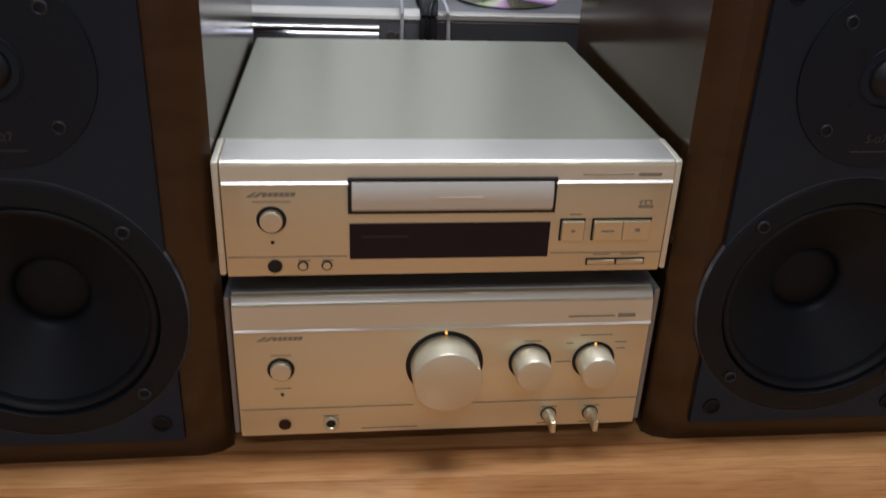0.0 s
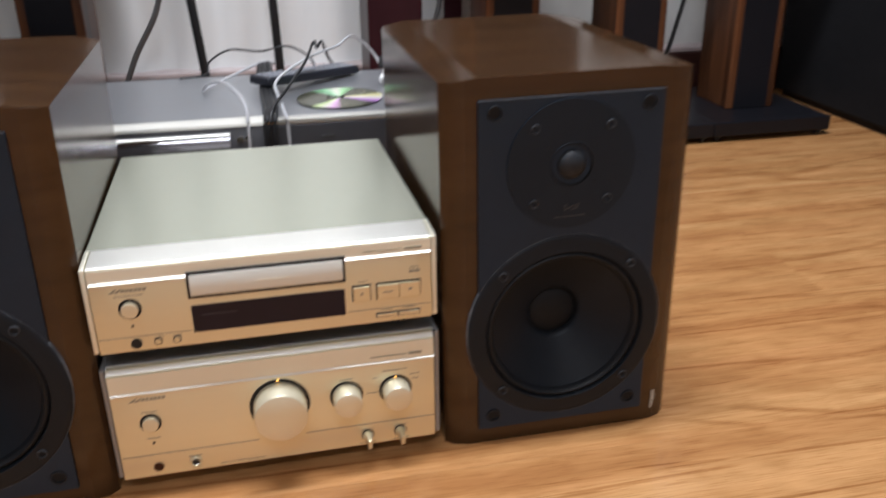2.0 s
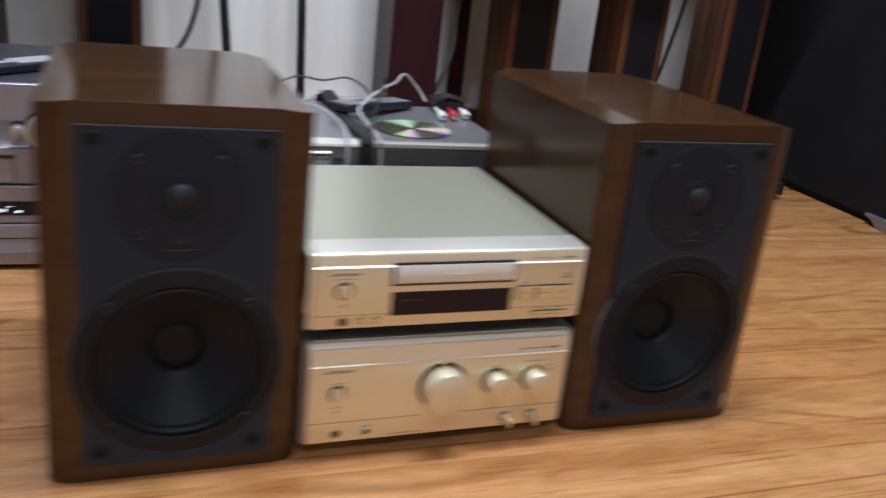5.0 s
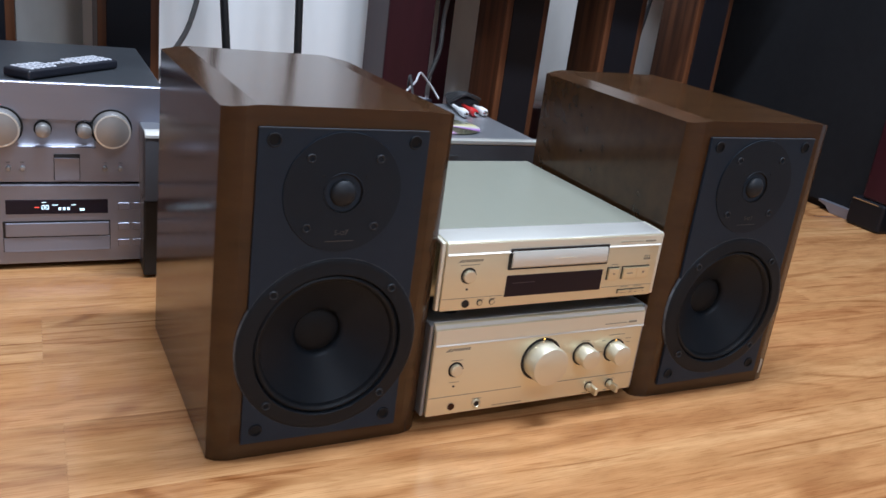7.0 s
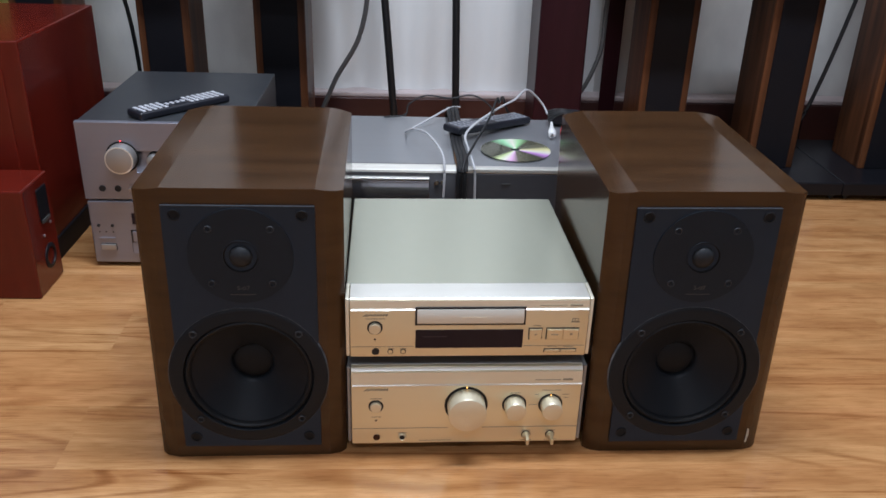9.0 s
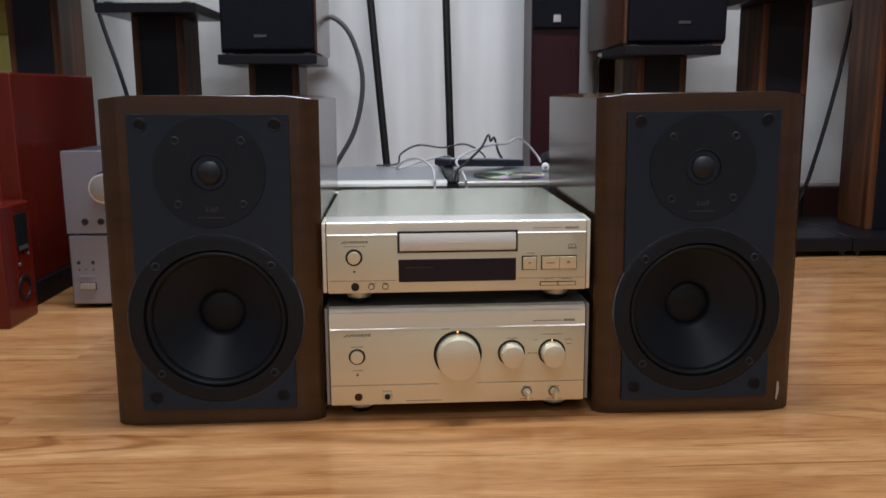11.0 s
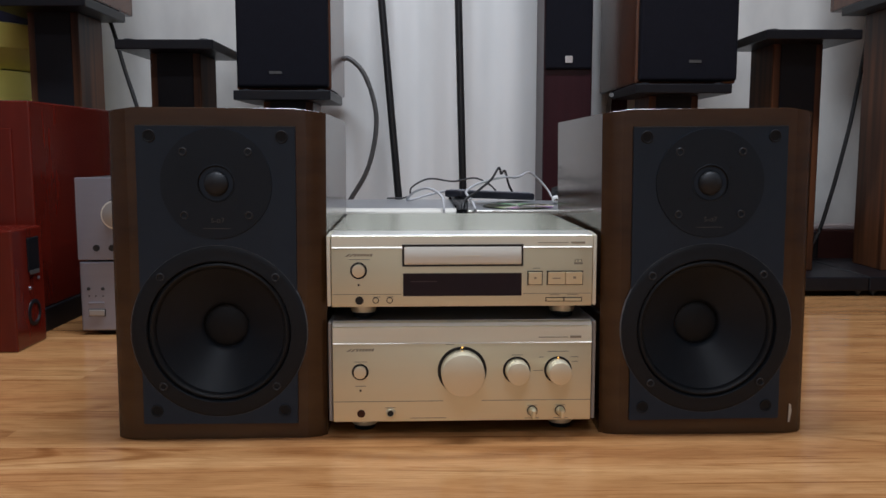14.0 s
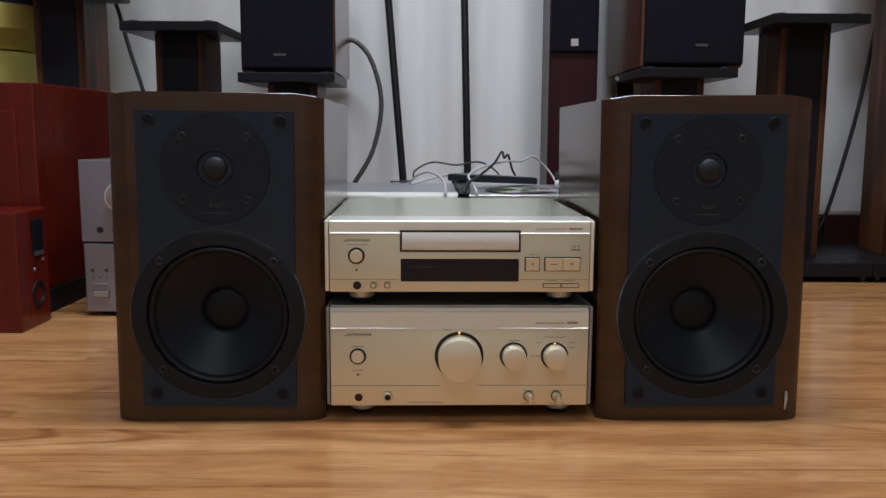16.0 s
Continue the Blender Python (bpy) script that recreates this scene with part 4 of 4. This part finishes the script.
FACE = prism([(0.010, 0.1275), (0.0008, 0.1275), (0.0, 0.1283)] + SCOOP[::-1] + [(0.0, 0.2150), (0.0, 0.2628), (0.0012, 0.2640), (0.010, 0.2640)], 0.092, 0.188, axis="x")
for x0, x1 in ((0.0, 0.092), (0.188, 0.278)):
    join(FACE, prism([(0.010, 0.1275), (0.0008, 0.1275), (0.0, 0.1283), (0.0, 0.2628), (0.0012, 0.2640), (0.010, 0.2640)], x0, x1, axis="x"))
part("front_panel", FACE, SILVER, sa, "satin silver front panel with a scooped channel", smooth=True)
for x, z, r, reach in ((0.0715, 0.204, 0.0245, 0.020), (0.2085, 0.204, 0.0245, 0.020)):
    kn = knob(sa, x, z, r, reach, "large silver knob", 0.0022, SILVER_KNOB, 0.985)
    part("rim", lathe([(r * 0.97, -reach * 0.93), (r * 0.955, -reach * 0.99), (r * 0.90, -reach * 1.012), (r * 0.86, -reach * 1.008)], x, z, 48), TOP_STRIP, kn, "bright bevelled rim", smooth=True)
for x in (0.1225, 0.1735):
    part("recess", lathe([(0.0112, 0.0086), (0.0112, 0.0040), (0.0106, 0.0036), (0.0090, 0.0040)], x, 0.2005, 32), GAP, sa)
    part("knob", lathe([(0.0096, 0.0060), (0.0094, -0.0085), (0.0088, -0.0108), (0.0070, -0.0118), (0, -0.0121)], x, 0.2005, 32), SILVER_KNOB, sa, "small silver knob", smooth=True)
part("led", lathe([(0.0011, -0.0008), (0.0009, -0.0015), (0, -0.0016)], 0.0715, 0.2318, 12), RED_LED, sa, "red indicator light")
part("source_window", box(0.1345, 0.1675, -0.0008, 0.001, 0.1300, 0.1675, 0.0004, 1), GAP, sa)
part("source_button", prism([(0.0, 0.1308), (-0.0022, 0.1308), (-0.0014, 0.1400), (-0.0020, 0.1560), (-0.0032, 0.1618), (0.0, 0.1622)], 0.1353, 0.1667, axis="x"), SILVER, sa, "satin push button", smooth=True)
for x in (0.031, 0.057):
    part("jack", lathe([(0.0056, -0.0003), (0.0056, -0.0014), (0.0050, -0.0016), (0.0044, -0.0012)], x, 0.1475, 20), SCREW, sa)
    part("jack_hole", lathe([(0.0046, -0.0012), (0.0030, -0.0013), (0, -0.0013)], x, 0.1475, 20), GAP, sa)
for x in (0.079, 0.096, 0.1995, 0.2195):
    part("small_knob", lathe([(0.0034, -0.0003), (0.0032, -0.005), (0.0024, -0.0064), (0, -0.0066)], x, 0.1475, 18), SILVER_KNOB, sa, smooth=True)
    bar("print_bar", sa, x - 0.0022, x + 0.0022, 0.1550, 0.1557, GAP, 0.0004)
sp = thing("silver_disc_player", "silver disc player with a lit display on the floor", "cd player", pose(SAX, SAY, 0))
part("body", box(0.003, 0.275, 0.007, 0.345, 0.012, 0.1240, 0.002), SILVER_TOP, sp, "dark grey steel cover")
part("front_panel", box(0.001, 0.277, 0.0, 0.010, 0.008, 0.1245, 0.0025), SILVER, sp, "satin silver front panel")
part("display", box(0.073, 0.203, -0.0008, 0.001, 0.0815, 0.1022, 0.0004, 1), DISPLAY, sp, "black display window")
letters("digits", "00", 0.010, pose(0.122, -0.0012, 0.0910, 90), DIGITS, sp)
for x0, x1, z0, z1, mtl in ((0.1085, 0.1145, 0.1005, 0.1012, RED_DIGITS), (0.118, 0.123, 0.1075, 0.1085, DIGITS), (0.131, 0.138, 0.1035, 0.1045, DIGITS), (0.139, 0.142, 0.0965, 0.1005, DIGITS), (0.1445, 0.1475, 0.0965, 0.1005, DIGITS), (0.150, 0.153, 0.0965, 0.1005, DIGITS),
                            (0.155, 0.161, 0.1035, 0.1045, DIGITS), (0.166, 0.172, 0.0955, 0.0985, DIGITS)):
    bar("display_segment", sp, x0, x1, z0 - 0.0095, z1 - 0.0095, mtl, 0.0012)
part("tray_gap", box(0.0685, 0.2060, -0.0006, 0.001, 0.0270, 0.0712), GAP, sp)
part("tray", box(0.0715, 0.2045, -0.0030, 0.0, 0.0492, 0.0690, 0.0012), SILVER, sp, "silver disc tray")
part("lower_lip", prism([(0.0, 0.0275), (-0.0030, 0.0275), (-0.0026, 0.0300), (-0.0010, 0.0470), (0.0, 0.0480)], 0.0695, 0.2050, axis="x"), SILVER, sp, "sloping sill below the tray")
for x in (0.015, 0.0385):
    part("small_button", lathe([(0.0030, -0.0003), (0.0028, -0.0016), (0, -0.0018)], x, 0.0790, 16), SCREW, sp)
for x in (0.0155, 0.0265, 0.0385):
    part("indicator", lathe([(0.0014, -0.0003), (0.0012, -0.0008), (0, -0.0009)], x, 0.0668, 10), GAP, sp)
part("slot", box(0.014, 0.0405, -0.0016, 0.0, 0.0536, 0.0566, 0.0006, 1), SILVER, sp)
part("power_gap", box(0.0138, 0.0417, -0.0006, 0.001, 0.0325, 0.0448), GAP, sp)
part("power_button", box(0.0148, 0.0407, -0.0040, 0.0, 0.0335, 0.0440, 0.0012), SILVER_KNOB, sp)
for x0, x1 in ((0.216, 0.232), (0.236, 0.252)):
    for z in (0.0865, 0.056, 0.031):
        part("button", box(x0, x1, -0.003, 0.0, z, z + 0.011, 0.0008, 1), SILVER, sp)
for x in (0.03, 0.248):
    for y in (0.04, 0.30):
        part("foot", lathe_z([(0, 0.0), (0.017, 0.0), (0.017, 0.0118), (0, 0.0118)], x, y, 20), GAP, sp)
remote_control("black remote control with pale keys on the silver amplifier", pose(-0.464, 0.604, 0.2645, 0, 0, 47), 0.178, 0.044, 0.013, 16, KEY_PALE)
remote_control("dark remote control with pale keys on the set-top box", pose(0.079, 0.672, 0.2205, 0, 3.5, 40), 0.190, 0.044, 0.013, 17, KEY_GREY)

# ---- red cabinets ----
rb = thing("red_speaker", "small red lacquered speaker turned sideways on the floor", "speaker", pose(0, 0, 0))
part("cabinet", box(-0.92, -0.664, 0.395, 0.495, 0.0, 0.188, 0.003), RED_WOOD, rb, "glossy red lacquered cabinet")
part("terminal_plate", box(-0.6645, -0.6615, 0.440, 0.478, 0.118, 0.172, 0.002), STAND_BLACK, rb)
part("label_strip", box(-0.6616, -0.6600, 0.442, 0.472, 0.114, 0.120), PALE_PRINT, rb)
bmp = lathe([(0.022, 0.002), (0.021, -0.001), (0.016, -0.002), (0.013, 0.008), (0, 0.008)], n=28)
bmesh.ops.rotate(bmp, verts=bmp.verts, cent=(0, 0, 0), matrix=Matrix.Rotation(radians(90), 3, "Z"))
bmesh.ops.translate(bmp, verts=bmp.verts, vec=(-0.6635, 0.455, 0.052))
part("port", bmp, STAND_BLACK, rb, smooth=True)
for yy, zz in ((0.474, 0.105), (0.444, 0.092)):
    part("terminal_screw", box(-0.6645, -0.6615, yy - 0.0025, yy + 0.0025, zz - 0.0025, zz + 0.0025, 0.001, 1), SILVER, rb)
rc = thing("red_cabinet", "large red lacquered speaker cabinet against the wall", "speaker", pose(0, 0, 0))
part("cabinet", box(-1.25, -0.690, 0.530, 0.885, 0.040, 0.390, 0.003), RED_WOOD, rc, "glossy red lacquered cabinet")
part("plinth", box(-1.248, -0.687, 0.528, 0.888, 0.0, 0.0405, 0.002), STAND_BLACK, rc, "black plinth")
part("front_baffle", box(-1.22, -0.72, 0.5265, 0.532, 0.03, 0.345, 0.002), RED_WOOD, rc)

# ---- stands ----


def speaker_stand(label, x, y, top_z, base=True):
    st = thing("speaker_stand", label, "stand", pose(x, y, 0), group="row of speaker stands")
    part("base", box(-0.131, 0.131, -0.100, 0.220, 0.012, 0.042, 0.003), PLATE_BLACK, st, "black lacquered base board")
    for sx in (-1, 1):
        for sy in (-0.085, 0.205):
            part("spike", lathe_z([(0, 0.0), (0.003, 0.001), (0.008, 0.010), (0.008, 0.0125), (0, 0.0125)], sx * 0.115, sy, 14), SCREW, st)
    part("column", box(-0.054, 0.054, 0.0, 0.135, 0.041, top_z - 0.019, 0.003), STAND_WOOD, st, "rosewood veneered column")
    part("front_inlay", box(-0.0385, 0.0385, -0.0025, 0.004, 0.0425, top_z - 0.0195, 0.001, 1), STAND_BLACK, st, "black column front")
    part("top_plate", box(-0.101, 0.101, -0.075, 0.155, top_z - 0.020, top_z, 0.002), PLATE_BLACK, st, "black top plate")
    for sx in (-1, 1):
        for sy in (-0.055, 0.135):
            part("pad", lathe_z([(0, top_z - 0.0005), (0.010, top_z - 0.0005), (0.009, top_z + 0.003), (0, top_z + 0.003)], sx * 0.078, sy, 16), RUBBER, st)
    return st


STAND = "black and rosewood speaker stand with a square base board"
for x, z in ((-0.840, 0.622), (-0.582, 0.536), (-0.341, 0.433), (0.497, 0.447), (0.765, 0.558), (1.028, 0.640)):
    speaker_stand(STAND, x, 0.980, z)


def shelf_speaker(label, m, w, d, h, bx=0.0, bz=0.0):
    s = thing("compact_speaker", label, "speaker", m, group="compact speakers on stands")
    part("cabinet", box(-w / 2, w / 2, 0.012, d, 0, h, 0.004), WALNUT_SPK, s, "brown walnut cabinet")
    part("grille", box(-w / 2 + 0.004, w / 2 - 0.004, -0.008, 0.016, 0.004, h - 0.004, 0.006, 3), GRILLE, s, "black cloth grille")
    bar("badge", s, bx - 0.013, bx + 0.013, bz + 0.028, bz + 0.0335, PALE_PRINT, 0.0092)
    return s


shelf_speaker("compact speaker with black grille on a stand", pose(-0.343, 0.935, 0.4365), 0.20, 0.29, 0.33, -0.014, 0.0035)
shelf_speaker("compact speaker with black grille and walnut side on a stand", pose(0.512, 0.935, 0.4505, 0, 0, 1.5), 0.216, 0.36, 0.33, 0.013, 0.0135)
shelf_speaker("compact walnut speaker with black grille on a tall stand", pose(-0.840, 0.935, 0.6255), 0.19, 0.27, 0.31)
shelf_speaker("compact walnut speaker with black grille on a tall stand", pose(1.045, 0.935, 0.6435), 0.20, 0.30, 0.32)

# ---- tall maroon speaker, black cabinet ----
ts = thing("floor_speaker", "tall narrow maroon floor speaker with a black grille", "speaker", pose(0.292, 1.15, 0))
part("cabinet", box(-0.0575, 0.0575, 0.0, 0.145, 0.0, 1.15, 0.004), MAROON, ts, "dark maroon veneered cabinet")
part("grille", box(-0.055, 0.055, -0.010, 0.003, 0.498, 1.13, 0.005, 2), GRILLE, ts, "black cloth grille")
part("badge", box(-0.0085, 0.0085, -0.012, -0.0095, 0.513, 0.529), CHROME, ts, "square silver badge")
bc = thing("black_cabinet", "large black loudspeaker cabinet on metal feet", "speaker", pose(0.025, 0, 0))
part("cabinet", box(1.235, 1.85, 0.30, 1.25, 0.014, 1.70, 0.006), BLACK_BOX, bc, "matt black cabinet")
part("plinth", box(1.245, 1.83, 0.32, 1.23, 0.0, 0.015), STAND_BLACK, bc)

# ---- rods and cables ----


def rod(label, a, b, r):
    return tagged(part("leaning_rod", tube([a, b], r, 12, 1), BLACK_TUBE, smooth=True), label, "rod", "two leaning rods")


def cable(label, pts, r, material, group=""):
    return tagged(part("cable", tube(pts, r, 8, 8), material, smooth=True), label, "cable", group)


rod("thin black rod leaning on the white wall", (-0.097, 1.21, 0.006), (-0.228, 1.24, 1.60), 0.0092)
rod("thin black rod standing by the white wall", (0.052, 1.21, 0.006), (0.010, 1.24, 1.60), 0.0092)
cable("thick grey cable looping from a stand to the floor", [(-0.29, 1.20, 0.435), (-0.262, 1.24, 0.50), (-0.240, 1.25, 0.535), (-0.194, 1.25, 0.49), (-0.168, 1.25, 0.385), (-0.190, 1.25, 0.265),
      (-0.247, 1.25, 0.165), (-0.295, 1.24, 0.06), (-0.33, 1.22, 0.008)], 0.0060, CABLE_GREY)
cable("dark cable hanging behind a speaker stand", [(0.386, 1.10, 0.436), (0.392, 1.16, 0.415), (0.398, 1.20, 0.34), (0.397, 1.20, 0.265), (0.384, 1.20, 0.215), (0.366, 1.20, 0.171), (0.337, 1.20, 0.119), (0.300, 1.18, 0.045),
      (0.25, 1.17, 0.0056)], 0.0055, CABLE_GREY)
cable("black cable hanging between two speaker stands", [(1.03, 1.20, 0.62), (1.012, 1.21, 0.46), (0.994, 1.21, 0.35), (0.958, 1.21, 0.19), (0.925, 1.21, 0.085), (0.87, 1.19, 0.050), (0.80, 1.17, 0.0465)], 0.0052, CABLE_BLACK)
cable("black cable hanging behind the red cabinet", [(-0.83, 1.18, 0.70), (-0.800, 1.20, 0.62), (-0.768, 1.20, 0.50), (-0.742, 1.20, 0.41), (-0.722, 1.20, 0.32), (-0.712, 1.20, 0.20), (-0.715, 1.21, 0.05)], 0.0050, CABLE_BLACK)
sock = thing("socket_box", "small black power socket box near the skirting", "socket", pose(0.915, 1.255, 0.0))
part("case", box(-0.032, 0.032, -0.022, 0.030, 0.0, 0.105, 0.004), STAND_BLACK, sock)
part("face", box(-0.026, 0.026, -0.026, -0.020, 0.03, 0.098, 0.002), GAP, sock)

# ---- loose leads on the players ----
for k in range(3):
    dx = (k - 1) * 0.007
    cable("black leads lying in the gap between two players", [(0.014 + dx, 0.790, 0.150), (0.015 + dx, 0.770, 0.225), (0.018 + dx, 0.68, 0.2205 + 0.003 * k), (0.017 + dx * 0.8, 0.58, 0.2200), (0.020 + dx * 0.8, 0.49, 0.2215 + 0.002 * k),
          (0.019 + dx * 0.7, 0.449, 0.222), (0.018 + dx * 0.7, 0.4385, 0.205), (0.018 + dx * 0.7, 0.4375, 0.15)], 0.0044, CABLE_BLACK, "bundle of black leads")
cable("thin white lead looped over the silver player", [(0.034, 0.800, 0.221), (0.012, 0.755, 0.232), (-0.03, 0.690, 0.228), (-0.072, 0.636, 0.2195), (-0.060, 0.60, 0.236), (-0.036, 0.545, 0.2450), (-0.014, 0.475, 0.236),
      (-0.010, 0.4465, 0.2150), (-0.0105, 0.442, 0.170)], 0.0021, CABLE_WHITE)
cable("white lead arching over the set-top box", [(0.206, 0.775, 0.2175), (0.198, 0.785, 0.232), (0.180, 0.785, 0.252), (0.159, 0.770, 0.266), (0.132, 0.725, 0.258), (0.100, 0.668, 0.2595), (0.055, 0.600, 0.252), (0.030, 0.558, 0.240),
      (0.033, 0.500, 0.230), (0.038, 0.4520, 0.221), (0.040, 0.4475, 0.205), (0.041, 0.447, 0.165)], 0.0021, CABLE_WHITE)
cable("dark lead propped up over the remote control", [(0.018, 0.4335, 0.180), (0.020, 0.440, 0.226), (0.045, 0.520, 0.240), (0.075, 0.605, 0.258), (0.092, 0.660, 0.277), (0.098, 0.675, 0.266), (0.107, 0.70, 0.270), (0.118, 0.725, 0.240), (0.135, 0.745, 0.2155)], 0.0021, CABLE_BLACK)
cable("thin black lead behind the players", [(-0.115, 0.735, 0.2175), (-0.075, 0.744, 0.2200), (-0.068, 0.752, 0.238), (-0.035, 0.760, 0.254), (0.012, 0.762, 0.249), (0.055, 0.765, 0.255), (0.088, 0.757, 0.238), (0.10, 0.742, 0.2155)], 0.0017, CABLE_BLACK)
adp = thing("adapter", "small black adapter box with audio plugs on the set-top box", "adapter", pose(0.238, 0.738, 0.2128, 0, 0, -8))
part("case", box(-0.030, 0.026, -0.030, 0.012, 0.0, 0.024, 0.006, 3), REMOTE, adp)
for k in range(4):
    part("coil", tube([(-0.036, -0.034 + 0.008 * k, 0.012 + 0.003 * k), (-0.01, -0.044 + 0.006 * k, 0.030), (0.024, -0.032 + 0.006 * k, 0.020)], 0.0035, 8, 6), CABLE_BLACK, adp)
for k, mtl in ((0, PLUG_WHITE), (1, PLUG_RED), (2, PLUG_WHITE)):
    x, dy = -0.030 + 0.0225 * k, 0.012 * k
    pl = part("plug", lathe([(0, -0.118), (0.0056, -0.117), (0.0072, -0.113), (0.0072, -0.094), (0.0056, -0.086), (0.0034, -0.066), (0.0028, -0.040), (0, -0.040)], x, 0.0076, 18, cy=dy), mtl, adp, smooth=True)
    part("tip", lathe([(0, -0.126), (0.0034, -0.1255), (0.0040, -0.1195), (0.0040, -0.116), (0, -0.116)], x, 0.0076, 14, cy=dy), CHROME, pl)

# ---- black cabinet foot, yellow tubs ----
part("metal_foot", prism([(0.615, 0.0), (0.672, 0.0), (0.690, 0.014), (0.712, 0.020), (0.712, 0.025), (0.615, 0.025)], 1.2225, 1.2365, 0.001, 1, axis="x"), SILVER, bc, "pressed metal foot")
part("corner_block", box(1.200, 1.300, 0.515, 0.608, 0.0, 0.068, 0.008, 3), PLATE_BLACK, bc, "black corner block")
part("corner_post", box(1.204, 1.300, 0.505, 0.584, 0.0685, 1.70, 0.006, 2), MAROON, bc, "dark brown upright front corner")
part("block_line", box(1.1985, 1.215, 0.530, 0.600, 0.0625, 0.0645), CHROME, bc)
tubs = thing("plastic_tubs", "stacked olive-yellow plastic tubs behind the red cabinet", "tub", pose(-1.085, 1.135, 0))
part("lower_tub", lathe_z([(0, 0.0), (0.115, 0.0), (0.125, 0.02), (0.142, 0.46), (0.140, 0.485), (0.10, 0.490), (0, 0.490)], 0, 0, 40), YELLOW, tubs, smooth=True)
part("upper_tub", lathe_z([(0, 0.491), (0.12, 0.491), (0.158, 0.520), (0.180, 0.532), (0.184, 0.566), (0.176, 0.584), (0.15, 0.590), (0, 0.592)], 0, 0, 40), YELLOW, tubs, smooth=True)
bag = lathe_z([(0, 0.0), (0.09, 0.002), (0.125, 0.03), (0.135, 0.08), (0.12, 0.15), (0.085, 0.20), (0.04, 0.225), (0, 0.23)], 0, 0, 32)
for v in bag.verts:
    v.co += 0.014 * noise.noise_vector(v.co * 14)
tagged(part("cloth_bag", bag, BLUE, smooth=True), "crumpled dark blue cloth bag on yellow tubs", "bag").location = (-1.07, 1.125, 0.593)

# ---- floor planks ----
PLANK_W, PLANK_L = 0.128, 1.21
JOINT_Y, JOINT_X = -0.027, -0.489
y = JOINT_Y - 25 * PLANK_W
while y < WALL_Y - 0.01:
    x = JOINT_X - 2 * PLANK_L if abs(y - JOINT_Y) < 0.01 else LEFT_X - random.random() * PLANK_L
    while x < RIGHT_X:
        x0, x1 = max(x, LEFT_X), min(x + PLANK_L, RIGHT_X)
        if x1 - x0 > 0.05:
            bm = box(-(x1 - x0) / 2 + 0.00005, (x1 - x0) / 2 - 0.00005, -PLANK_W / 2 + 0.00008, PLANK_W / 2 - 0.00008, -0.006, 0.0)
            p = part("plank", bm, FLOOR_WOOD, floor)
            p.location = ((x0 + x1) / 2, y + PLANK_W / 2, 0)
        x += PLANK_L
    y += PLANK_W
